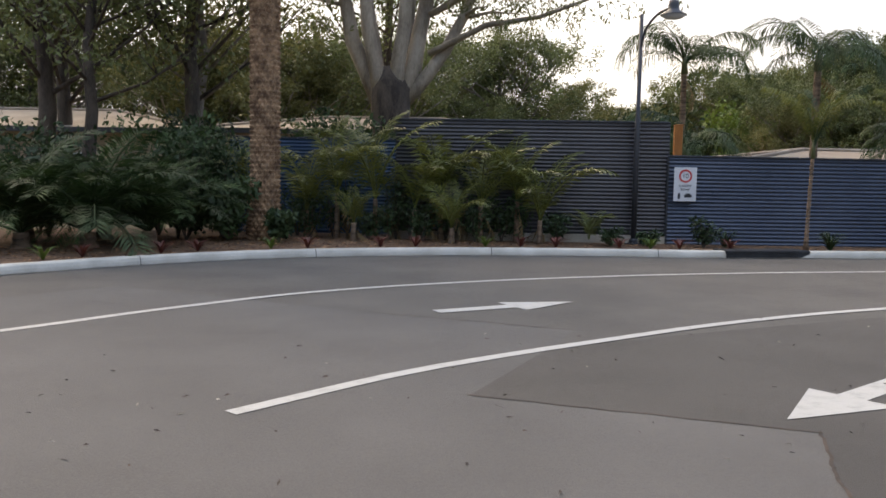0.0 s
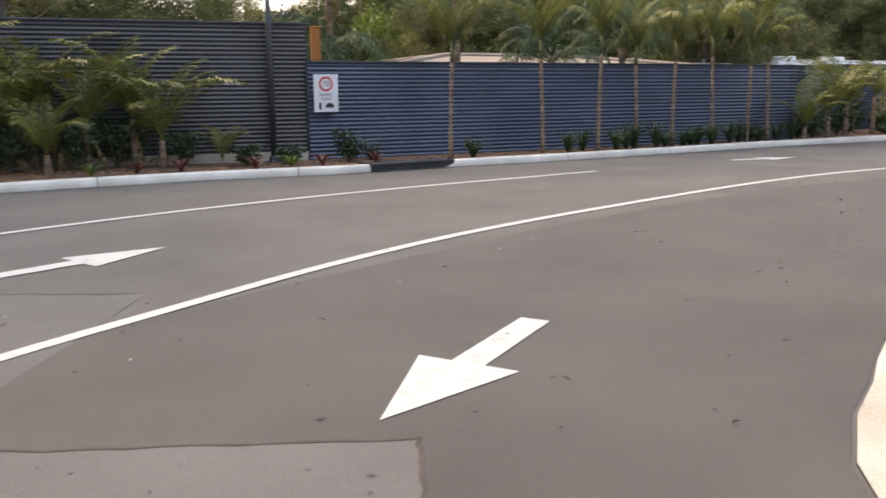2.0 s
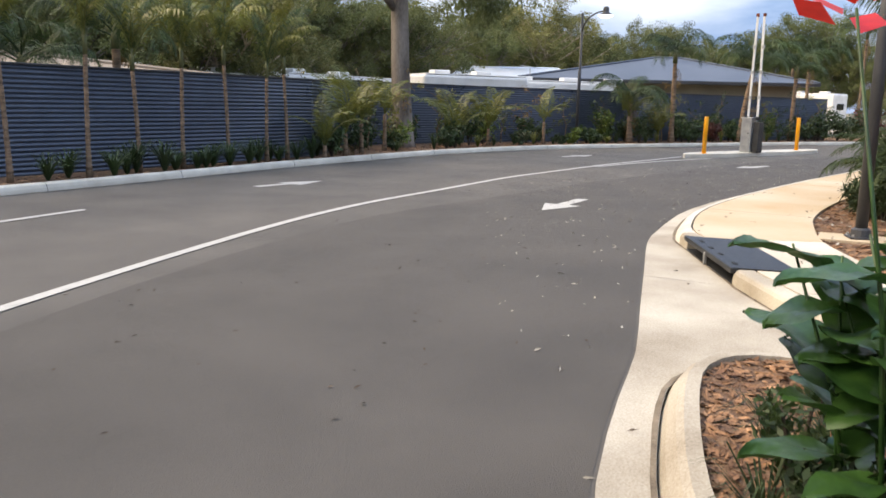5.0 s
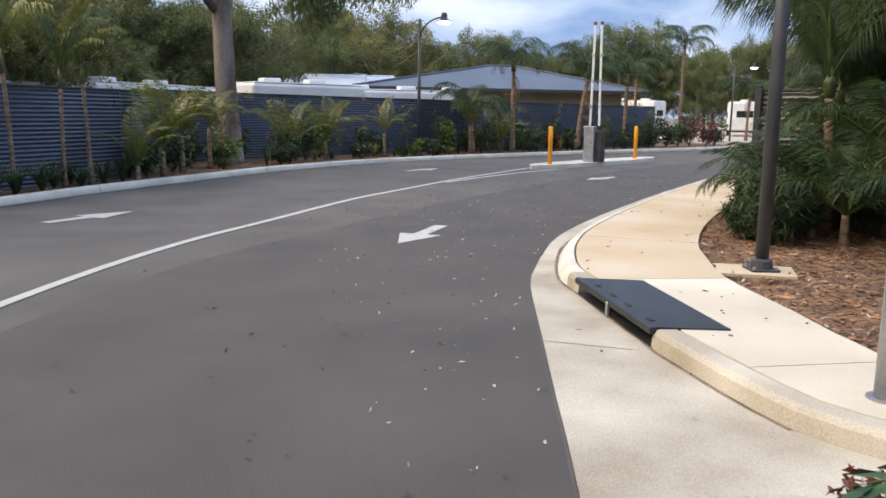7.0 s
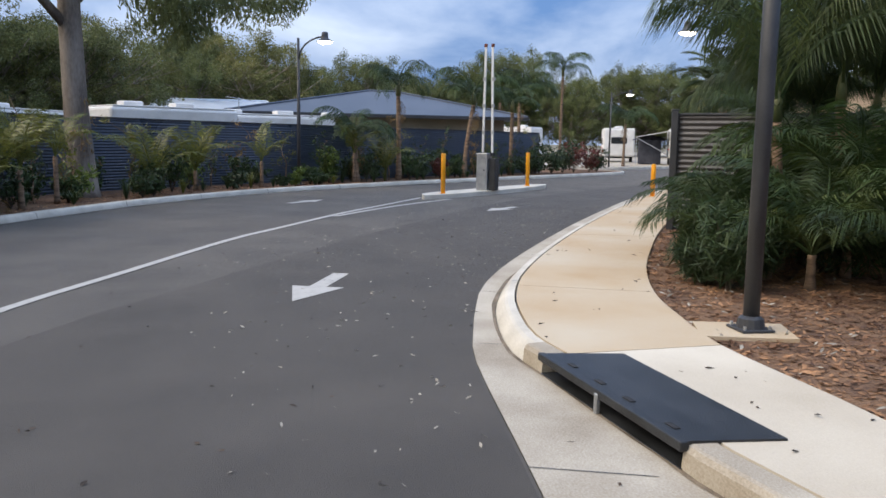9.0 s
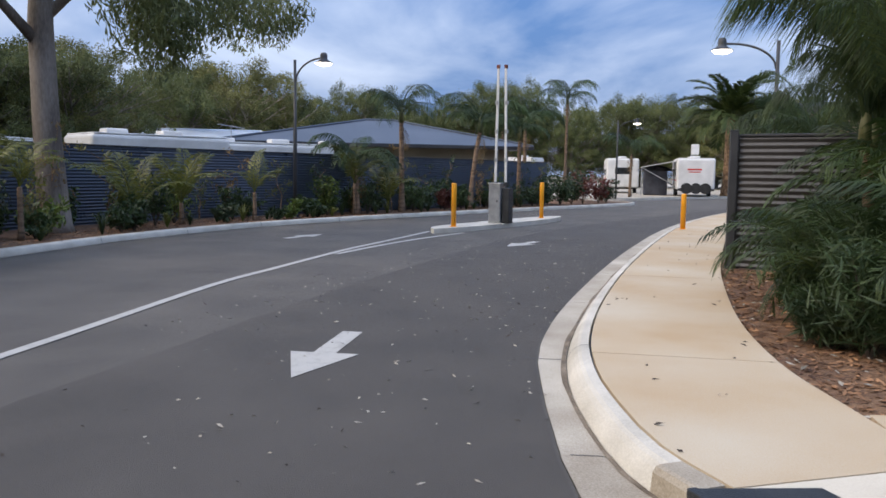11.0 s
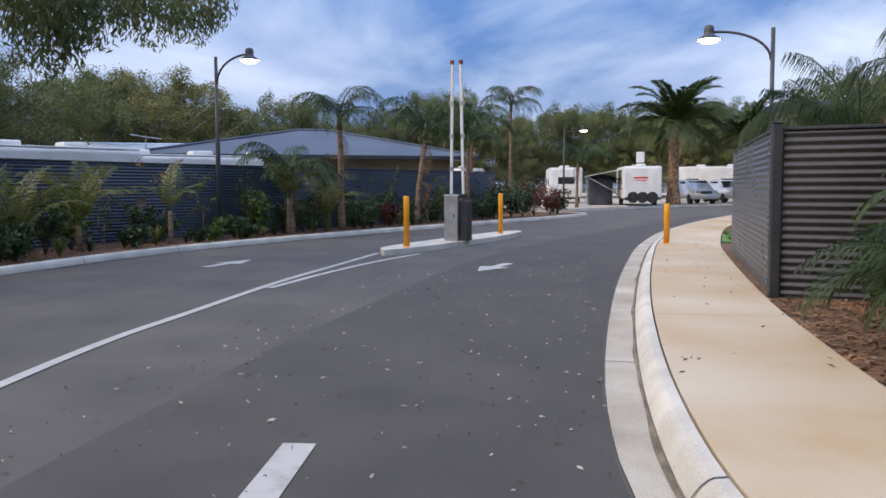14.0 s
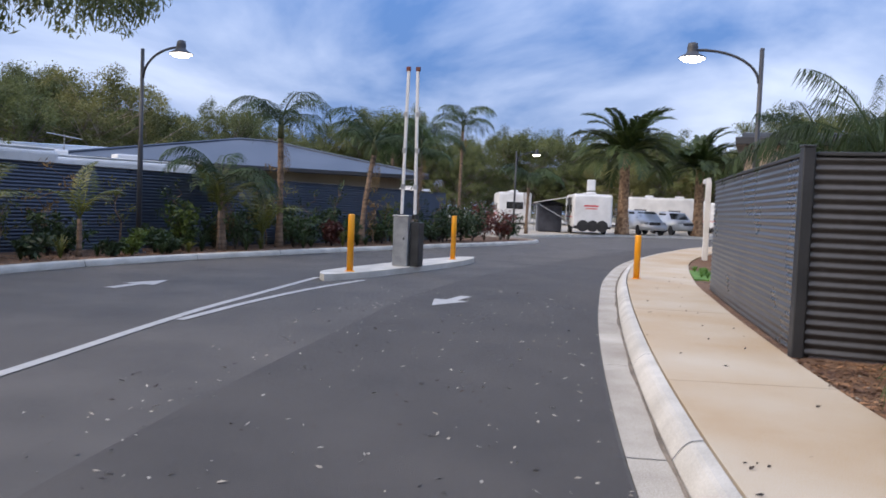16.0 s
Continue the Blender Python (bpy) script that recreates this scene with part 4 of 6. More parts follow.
def tree(name, x, y, z, height, radius, seed, label, leaf_mat, bark, count=3500, leaf=0.28, fork=0.45, spread=0.5, stems=1, lobes=16, category="tree", group="", flat=0.55, hang=0.0, fill=0.0, lift=(.25, .8), limb=.55):
    """Tapered wandering trunks with limbs along them, and a ragged crown of leaf clumps at the limb ends."""
    rng = random.Random(seed)
    f = thing(name, pose(x, y, z), label, category, group)
    wood, ends = [], []
    for s in range(stems):
        an = 2 * math.pi * s / max(1, stems) + rng.uniform(-.4, .4)
        out = height * (0.03 if stems == 1 else 0.17)
        rr = radius / (stems ** 0.45)
        trunk = [Vector((0, 0, -0.05)) if stems == 1 else Vector((math.cos(an) * radius * .3, math.sin(an) * radius * .3, height * fork * .3))]
        n = 7
        for k in range(1, n + 1):
            t = k / n
            trunk.append(Vector((math.cos(an) * out * t + rng.uniform(-.12, .12), math.sin(an) * out * t + rng.uniform(-.12, .12), trunk[0].z + (height * 0.86 - trunk[0].z) * t)))
        wood.append(tube(trunk, [rr * (1.15 if k == 0 else 1 - 0.82 * (k / n) ** 0.9) for k in range(n + 1)], 9, 0.06, rng))
        for k in range(max(4, lobes // stems)):
            t = fork + (0.97 - fork) * (k + rng.random()) / max(4, lobes // stems)
            i = min(int(t * n), n - 1)
            p = trunk[i].lerp(trunk[i + 1], t * n - i)
            bn = 2.4 * k + rng.uniform(-.6, .6)
            ln = height * spread * (0.30 + 0.35 * math.sin(math.pi * min(1, (t - fork) / (1 - fork) * .8 + .25))) * rng.uniform(.7, 1.1)
            e = p + Vector((math.cos(bn) * ln, math.sin(bn) * ln, ln * rng.uniform(*lift)))
            m1 = p.lerp(e, .5) + Vector((0, 0, -ln * .08))
            lr = max(.02, rr * (1 - t) * limb + .015)
            wood.append(tube([p, m1, e], [lr, lr * .6, lr * .2], 6, 0.05, rng))
            ends.append(e)
            for _ in range(3):
                e2 = m1.lerp(e, rng.uniform(.1, .9)) + Vector((rng.uniform(-1, 1), rng.uniform(-1, 1), rng.uniform(-.3, .7))) * ln * .4
                wood.append(tube([m1.lerp(e, .2), e2], [lr * .4, lr * .12], 4))
                ends.append(e2)
    if stems > 1:
        wood.append(tube([(0, 0, -.05), (0, 0, height * fork * .12), (.05, 0, height * fork * .3), (0, .05, height * fork * .42), (0, 0, height * fork * .5)], [radius * 1.25, radius, radius * .85, radius * .6, radius * .12], 14, .06, rng))
    link("trunk", *merge(wood), bark, f, smooth=True)
    blobs = []
    core = [Vector((0, 0, height * (fork + (0.92 - fork) * k / 5))) for k in range(6)] if fill else []
    for e in core:
        blobs.append((tuple(e), (height * fill, height * fill, height * 0.12)))
    for e in ends:
        r = height * rng.uniform(0.045, 0.085)
        for _ in range(3):
            blobs.append(((e.x + rng.uniform(-r, r), e.y + rng.uniform(-r, r), e.z + rng.uniform(-r, r) * .7 - hang), (r * .75, r * .75, r * flat)))
    link("crown", *leaves(blobs, count, leaf, seed), leaf_mat, f)
    return f


def shrub(name, x, y, z, w, h, seed, label, leaf_mat, count=500, leaf=0.09, category="shrub", group="", aspect=0.4):
    rng = random.Random(seed)
    f = thing(name, pose(x, y, z), label, category, group)
    st = []
    blobs = []
    for k in range(7):
        an = k * 0.9 + rng.uniform(-.3, .3)
        r = w * rng.uniform(0.1, 0.36)
        e = Vector((math.cos(an) * r, math.sin(an) * r, h * rng.uniform(0.45, 0.85)))
        st.append(tube([(0, 0, -0.02), e * 0.5 + Vector((0, 0, .05)), e], [0.014, 0.01, 0.005], 5))
        blobs.append((tuple(e), (w * .2, w * .2, h * .2)))
        blobs.append((tuple(e * 0.55), (w * .2, w * .2, h * .22)))
    link("stem", *merge(st), BARK_DARK, f)
    link("foliage", *leaves(blobs, count, leaf, seed, 0.1, aspect), leaf_mat, f)
    return f


def tuft(name, x, y, z, r, h, n, seed, label, mat, category="grass tuft", group="", width=0.018):
    """A clump of strap leaves that arch outwards."""
    rng = random.Random(seed)
    verts, faces = [], []
    for k in range(n):
        an, ln, out = rng.uniform(0, 6.283), h * rng.uniform(.6, 1.1), r * rng.uniform(.3, 1.1)
        c, s = math.cos(an), math.sin(an)
        o = len(verts)
        for q, (u, zz, w) in enumerate(((0.04, 0, 1), (0.3, .55, 1.1), (0.7, .9, .8), (1, .8, .1))):
            px, py, ww = c * out * u, s * out * u, width * w / 2
            verts += [(px - s * ww, py + c * ww, ln * zz), (px + s * ww, py - c * ww, ln * zz)]
        faces += [(o + 2 * q, o + 2 * q + 1, o + 2 * q + 3, o + 2 * q + 2) for q in range(3)]
    ob = link(name, verts, faces, mat)
    ob.matrix_world = pose(x, y, z)
    return tagged(ob, label, category, group)


# ---- planting along the low fence ----
for k, (x, y) in enumerate([(6.32, 15.95), (8.36, 16.5), (9.6, 16.62), (10.75, 17.15), (11.66, 17.27), (12.86, 17.6), (13.95, 17.85), (14.6, 18.0)]):
    palm("slender_palm", x, y, 0.1, 1.75 + 0.1 * (k % 3), 0.043, FR_SLIM, 9, "slender young palm with reddish stem in front of fence", tilt=(-6, 10), seed=k + 1, group="slender palms by the fence", lean=(0.05 * (-1) ** k, 0.04))
for k, (x, y) in enumerate([(6.75, 15.95), (10.0, 16.6), (10.35, 16.85), (11.1, 16.95), (11.9, 17.2), (12.4, 17.45), (13.3, 17.55), (15.4, 18.15), (4.9, 16.2), (8.9, 16.5), (9.3, 16.7), (10.6, 17.0), (11.4, 17.1), (12.15, 17.3), (12.75, 17.4), (13.7, 17.8), (14.3, 17.9), (14.9, 18.05)]):
    tuft("strap_leaf_plant", x, y, 0.1, 0.45, 0.36 + .07 * (k % 4), 60, k, "dark green strap-leaf plant in the mulch", LEAF_PALM if k % 3 else LEAF_DARK, "plant", "strap-leaf plants")
for k, (x, y) in enumerate([(15.6, 17.95), (16.8, 18.6), (17.6, 18.9), (19.0, 19.5), (22.35, 19.9), (24.07, 20.0), (26.55, 19.6), (30.8, 18.8), (32.2, 18.3)]):
    palm("young_palm", x, y, 0.1, 0.3 + 0.22 * (k % 4), 0.06, FR_YOUNG, 6 + k % 3, "young yellow-green palm in the garden bed", scale=(0.75, 1.05, 0.9)[k % 3], tilt=(-8, 16), seed=k + 20, group="young palms in the bed", dry=k % 2)
for k, (x, y, w, h, m) in enumerate([(22.0, 19.6, 0.9, 0.7, LEAF_DARK), (21.4, 19.4, 1.0, 0.6, LEAF_PALM), (27.6, 19.1, 0.8, 0.55, LEAF_LIME), (27.0, 19.2, 0.6, 0.4, LEAF_DARK), (28.7, 18.9, 0.6, 0.4, LEAF_DARK),
                                     (29.8, 19.2, 1.4, 1.2, LEAF_PALM), (31.3, 18.6, 1.3, 1.1, LEAF_DARK), (33.6, 18.0, 1.2, 1.0, LEAF_PALM), (34.6, 17.9, 1.0, 0.9, LEAF_DARK), (36.2, 17.2, 1.0, 0.8, LEAF_PALM),
                                     (38.2, 16.8, 1.2, 1.0, LEAF_DARK), (40.2, 16.2, 1.4, 1.1, LEAF_DARK), (42.0, 15.7, 1.4, 1.2, LEAF_PALM), (17.6, 19.2, 1.2, 1.0, LEAF_DARK), (19.4, 19.6, 1.0, 0.7, LEAF_DARK), (16.2, 18.4, 0.9, 0.8, LEAF_DARK),
                                     (25.2, 19.6, 0.8, 0.5, LEAF_DARK)]):
    shrub("shrub", x, y, 0.1, w, h, k + 5, "leafy green shrub in the garden bed", m, 420, 0.13, group="bed shrubs")
for k, (x, y, w, h) in enumerate([(35.3, 17.5, 0.9, 0.8), (45.6, 14.6, 1.7, 1.5), (46.9, 14.1, 1.5, 1.3)]):
    shrub("croton", x, y, 0.1, w, h, k + 55, "red-leaved croton shrub in the garden bed", LEAF_RED, 600, 0.16, group="red shrubs")
for k, (x, y, w, h) in enumerate([(43.6, 15.2, 1.7, 1.5), (44.6, 14.9, 1.8, 1.4), (47.9, 13.9, 1.6, 1.2), (48.8, 15.5, 2.2, 1.6), (49.5, 18, 2.4, 1.8)]):
    shrub("shrub", x, y, 0.1, w, h, k + 75, "dense green shrub at the end of the bed", LEAF_PALM if k % 2 else LEAF_DARK, 700, 0.17, group="bed shrubs")
for k, (x, y, st, ln, sc) in enumerate([(33.2, 18.25, 3.0, (-.1, 0), 0.95), (37.2, 17.2, 2.9, (.45, -.2), 1.0), (40.3, 16.2, 2.7, (.1, 0), 0.9), (30.9, 18.75, 1.5, (0, .1), 0.8), (46, 17.5, 3.6, (0, 0), 1.05), (54, 21, 3.8, (0, 0), 1.1), (56.3, 17.8, 5.5, (.2, 0), 1.15), (60.1, 14.5, 2.7, (.25, 0), 1.15)]):
    palm("queen_palm", x, y, 0.1, st, 0.10, FR_QUEEN, 11, "queen palm with drooping feathery fronds", scale=sc, lean=ln, seed=k + 60, dry=1, group="queen palms")

rng_m = random.Random(91)   # more_bed planting, closer to the fence
bed_mid = offset(KL, 1.55)
for k in range(22):
    x, y = bed_mid[nearest(bed_mid, (17 + 1.28 * k, 20.4 - 0.16 * k))]
    shrub("shrub", x + rng_m.uniform(-.3, .3), y + rng_m.uniform(-.4, .4), 0.1, rng_m.uniform(.8, 1.3), rng_m.uniform(.6, 1.3), k + 500, "leafy shrub growing against the fence", (LEAF_DARK, LEAF_PALM, LEAF_LIME, LEAF_PALM)[k % 4], 480, 0.14, group="bed shrubs")

# thin saplings and grasses along the long bed
def sapling(x, y, z, h, seed, mat):
    rng = random.Random(seed)
    f = thing("sapling", pose(x, y, z), "thin sapling with sparse leaves against the fence", "sapling", "saplings in the bed")
    n = 7
    pts = [Vector((rng.uniform(-.04, .04) * k, rng.uniform(-.04, .04) * k, h * k / n - (.02 if k == 0 else 0))) for k in range(n + 1)]
    twigs, blobs = [tube(pts, [.022 * (1 - .8 * k / n) + .004 for k in range(n + 1)], 5)], []
    for k in range(11):
        p = pts[2 + k % 6]
        e = p + Vector((rng.uniform(-1, 1), rng.uniform(-1, 1), rng.uniform(.1, .9))) * .3
        twigs.append(tube([p, e], [.007, .003], 4))
        blobs.append((tuple(e), (.17, .17, .15)))
    link("stem", *merge(twigs), BARK_PALM, f)
    link("foliage", *leaves(blobs, 210, .11, seed, .5, .3), mat, f)
    return f


bed_back = offset(KL, 2.1)
for k in range(24):
    x, y = bed_back[nearest(bed_back, (16.6 + 1.15 * k, 20.6 - 0.14 * k))]
    sapling(x + rng_m.uniform(-.5, .5), y + rng_m.uniform(-.5, .4) - .35, 0.1, rng_m.uniform(1.0, 2.1), k + 700, (LEAF_OLIVE, LEAF_PALM, LEAF_DARK, LEAF_PALM_LT, LEAF_DRY)[k % 5])
bed_front = offset(KL, 0.7)
for k in range(26):
    x, y = bed_front[nearest(bed_front, (14.5 + 1.05 * k, 18.6))]
    tuft("strap_leaf_plant", x + rng_m.uniform(-.3, .3), y + rng_m.uniform(-.1, .35), 0.1, 0.3, rng_m.uniform(.25, .5), 40, k + 800, "low green grassy plant behind the kerb", (LEAF_PALM, LEAF_DARK, LEAF_PALM_LT)[k % 3], "plant", "strap-leaf plants")

# young palms before the tall fence
for k, (x, y, st, sc) in enumerate([(-3.3, 16.0, 0.55, 1.05), (-2.2, 15.4, 0.35, 0.6), (-1.1, 15.9, 0.6, 1.0), (-0.3, 15.3, 0.3, 0.7), (0.2, 15.9, 0.7, 0.95), (1.35, 15.9, 0.45, 1.1), (2.3, 16.0, 0.1, 0.5), (-2.7, 16.1, 0.9, 1.15), (-1.9, 16.0, 0.8, 1.2), (-0.6, 16.1, 0.9, 1.1), (0.9, 16.1, 0.8, 1.0), (-4.6, 16.3, 0.7, 1.1)]):
    palm("young_palm", x, y, 0.1, st, 0.06, FR_YOUNG, 7, "young yellow-green palm before the tall fence", tilt=(-8, 16), scale=sc, seed=k + 90, dry=1 + k % 2, group="young palms in the bed")
for k, (x, y, w, h) in enumerate([(0.1, 15.9, 1.2, 0.9), (-1.6, 16.0, 1.1, 0.9), (2.7, 15.8, 0.7, 0.4), (3.4, 15.9, 0.6, 0.35), (4.45, 15.95, 0.7, 0.6), (-2.8, 16.2, 1.2, 1.1), (-1.2, 16.1, 1.1, 1.3), (-0.5, 16.1, 1.0, 1.0), (0.6, 16.2, 1.0, 1.2), (-2.0, 15.9, 0.9, 0.7), (-3.6, 16.4, 1.2, 1.2), (-2.6, 16.6, 1.2, 1.7), (-1.5, 16.1, 1.0, 1.6), (-0.2, 16.15, 1.0, 1.5), (0.9, 16.2, 0.9, 1.1), (-0.9, 15.7, 0.9, 0.8), (1.7, 16.2, 0.8, 0.7), (-3.2, 16.0, 0.9, 0.9)]):
    shrub("shrub", x, y, 0.1, w, h, k + 110, "dark green shrub in the mulch bed", (LEAF_DARK, LEAF_DARK, LEAF_PALM)[k % 3], 460, 0.1, group="bed shrubs")
def strap_leaf(mat):
    """One stiff channelled leaf that arches along +x."""
    verts, faces = [], []
    for q, (u, zz, w) in enumerate(((0, 0, .018), (.05, .11, .022), (.13, .2, .018), (.22, .23, .003))):
        verts += [(u, -w, zz + w * .5), (u, 0, zz), (u, w, zz + w * .5)]
    for q in range(3):
        faces += [(3 * q, 3 * q + 1, 3 * q + 4, 3 * q + 3), (3 * q + 1, 3 * q + 2, 3 * q + 5, 3 * q + 4)]
    me = bpy.data.meshes.new("leaf")
    me.from_pydata(verts, [], faces)
    me.materials.append(mat)
    return me


BROM = [strap_leaf(LEAF_RED), strap_leaf(LEAF_LIME)]
kl_bed = offset(KL, 0.55)
for k in range(15):
    i = nearest(kl_bed, (-5.4 + 0.72 * k, 10.5 + 0.42 * k))
    bro = thing("bromeliad", pose(kl_bed[i][0], kl_bed[i][1], 0.1, 0, 0, 40 * k), "small red-brown bromeliad behind the kerb" if k % 4 else "small lime green bromeliad behind the kerb", "plant", "bromeliads along the kerb")
    for q in range(13):
        lf = new("leaf", BROM[1 if k % 4 == 0 else 0])
        lf.parent = bro
        lf.matrix_local = Matrix.Rotation(q * 2.4, 4, "Z") @ Matrix.Rotation(radians(-8 + 5 * (q % 7)), 4, "Y") @ Matrix.Scale(.75 + .05 * (q % 6), 4)

# clumping palms and shrubs by the date palm
for k, (x, y, sc) in enumerate([(-6.9, 12.2, 1.2), (-6.0, 12.6, 1.25), (-5.3, 13.3, 1.05), (-7.6, 13.4, 1.3), (-6.6, 14.2, 1.2), (-8.6, 11.8, 1.2)]):
    palm("cycad", x, y, 0.1, 0.25, 0.16, FR_CYCAD, 26, "dense dark green cycad with arching fronds", "cycad", sc, seed=k + 130, group="cycads")
for k, (x, y, w, h) in enumerate([(-5.2, 14.6, 1.4, 1.4), (-4.4, 14.6, 1.2, 1.2), (-6.2, 15.6, 2.2, 2.6), (-5.0, 15.8, 1.6, 2.2), (-8.5, 15.2, 2.6, 2.6), (-3.4, 14.5, 0.8, 0.6), (-6.6, 16.4, 2.2, 2.7), (-7.8, 14.4, 2.4, 2.2), (-5.5, 14.9, 1.6, 2.4), (-4.7, 15.2, 1.2, 1.5), (-10, 14.6, 2.6, 2.6)]):
    shrub("shrub", x, y, 0.1, w, h, k + 150, "dark green leafy shrub under the trees", LEAF_DARK, 1100, 0.15, group="dark shrubs")

# date palm with boot-scaled trunk
dp = thing("date_palm", pose(-3.85, 15.1, 0.1), "tall date palm with a scaly brown trunk", "palm", "date palms")
scale_bm = []
rows_n, per = 74, 15
core = tube([(0, 0, -0.05), (0, 0, 8)], [0.25, 0.25], 12)
link("trunk", *core, BARK_DATE, dp)
for j in range(rows_n):
    for k in range(per):
        a0 = 2 * math.pi * (k + 0.5 * (j % 2)) / per
        zc, r0 = j * 0.092, 0.25 + 0.05 * max(0, 1 - j / 8)
        hw, hh = math.pi / per * 0.92, 0.10
        pts = []
        for da, dz, dr in ((-hw, 0.02, 0.0), (0, -0.045, 0.005), (hw, 0.02, 0.0), (0, hh * 0.75, 0.0), (0, 0.03, 0.052)):
            pts.append(((r0 + dr) * math.cos(a0 + da), (r0 + dr) * math.sin(a0 + da), zc + dz))
        scale_bm.append((pts, [(0, 1, 4), (1, 2, 4), (2, 3, 4), (3, 0, 4)]))
tagged(link("boot_scale", *merge(scale_bm), BARK_DATE, dp), kind="stuff")
for k in range(24):
    fr = new("frond", FR_DATE[k % 3])
    fr.parent = dp
    fr.matrix_local = Matrix.Translation((0, 0, 7.9)) @ Matrix.Rotation(k * 2.4, 4, "Z") @ Matrix.Rotation(radians(-10 + (k % 5) * 12), 4, "Y")

# far date palms
for k, (x, y, st, sc) in enumerate([(69.5, 9.0, 5.5, 1.3), (74.8, 3.6, 4.9, 1.2)]):
    palm("date_palm", x, y, 0.08, st, 0.42, FR_DATE, 46, "date palm with a stout trunk beside the caravans", scale=sc, seed=k + 170, tilt=(-18, 24), bark=BARK_DATE, group="date palms")

# palm cluster beside the path
for k, (x, y, st, sc, ln) in enumerate([(16.2, 5.9, 2.6, 0.9, (.1, .1)), (17.1, 5.2, 2.9, .92, (-.1, .1)), (17.9, 4.8, 2.7, .9, (.15, 0)), (16.7, 4.3, 2.9, .95, (-.1, -.1)), (18.6, 5.4, 2.5, .68, (.1, .1)), (19.2, 4.0, 2.9, .95, (0, 0)), (15.6, 3.4, 2.9, .95, (.1, 0)), (18.2, 3.2, 2.5, 1.0, (0, 0)), (17.6, 6.0, 2.6, .85, (-.1, .15)), (19.3, 5.4, 2.3, .6, (.05, .05)), (18.0, 5.9, 2.5, .66, (-.05, .1)), (18.9, 5.9, 2.3, .55, (0, .05))]):
    palm("queen_palm", x, y, 0.1, st * 0.66, 0.072, FR_PLUME, 12, "queen palm with brown stem in the mulch", tilt=(-14, 14), scale=sc * 1.28, lean=ln, seed=k + 180, dry=k % 2, group="queen palms")
for k, (x, y, sc) in enumerate([(15.5, 6.0, 0.85), (17.4, 5.9, 0.95), (16.0, 5.2, 1.1), (16.9, 5.6, 1.15), (18.4, 5.2, 0.95), (17.3, 4.4, 1.05), (18.9, 5.8, 0.85), (19.3, 6.2, 0.5), (19.0, 5.2, 1.1), (18.3, 6.3, 0.6), (17.9, 5.7, 1.05), (16.6, 6.45, 0.85), (15.5, 6.5, 0.75), (17.5, 6.6, 0.7), (15.0, 5.6, 0.9), (14.9, 4.7, 0.95), (16.2, 3.9, 1.1)]):
    palm("fan_palm", x, y, 0.1, 0.35 + 0.45 * (sc > 1), 0.055, FR_LOW, 13, "low arching palm beside the path", scale=sc, seed=k + 200, dry=1, group="low palms")
for k, (x, y, w, h) in enumerate([(14.6, 6.35, 1.0, 0.9), (15.2, 6.3, 1.2, 1.0), (18.3, 6.3, 1.3, 0.9), (19.2, 6.5, 0.9, 0.7), (16.4, 6.4, 1.0, 0.8), (17.2, 6.3, 1.3, 1.0), (17.8, 5.4, 1.6, 1.2), (16.2, 5.4, 1.6, 1.1), (18.9, 4.6, 1.6, 1.3), (17.0, 3.8, 1.8, 1.3), (15.4, 4.6, 1.2, .8), (18.6, 6.0, 1.3, 1.3), (19.2, 6.0, 1.2, 1.4), (19.1, 5.0, 1.4, 1.5), (18.0, 6.6, 1.0, 1.0), (16.6, 6.5, 0.9, 0.9), (18.8, 4.0, 1.7, 1.8), (18.6, 3.0, 1.9, 1.9), (17.9, 4.6, 1.5, 1.6), (18.7, 5.6, 1.2, 1.6), (17.0, 4.7, 1.5, 1.5), (14.9, 6.6, 0.8, 0.6), (15.7, 6.7, 0.8, 0.75), (16.5, 6.7, 0.8, 0.7), (15.3, 6.1, 1.0, 1.0), (16.1, 6.2, 1.1, 1.2)]):
    shrub("shrub", x, y, 0.1, w, h, k + 220, "dense dark green shrub beside the path", (LEAF_DARK, LEAF_PALM, LEAF_PALM_MID)[k % 3], 1500, 0.24, group="path shrubs", aspect=0.07)
palm("queen_palm", 9.2, 2.9, 0.1, 2.2, 0.09, FR_QUEEN, 12, "queen palm with long arching fronds in the bed", scale=1.1, seed=301, dry=1, group="queen palms")

# near bed: canna, low shrubs, grass
def broad_leaf(length, width, seed):
    rng = random.Random(seed)
    verts, faces = [], []
    n = 10
    for k in range(n + 1):
        s = k / n
        w = width * 0.5 * math.sin(math.pi * min(1, s * 0.93 + 0.05)) ** 0.75
        bend = -0.30 * length * s * s
        for side, c in ((-1, 0.16), (-0.5, 0.05), (0, 0.0), (0.5, 0.05), (1, 0.16)):
            verts.append((length * s, side * w, bend + c * w + 0.012 * math.sin(9 * s + 3 * side + seed)))
    for k in range(n):
        for j in range(4):
            faces.append((5 * k + j, 5 * k + j + 1, 5 * k + j + 6, 5 * k + j + 5))
    return verts, faces


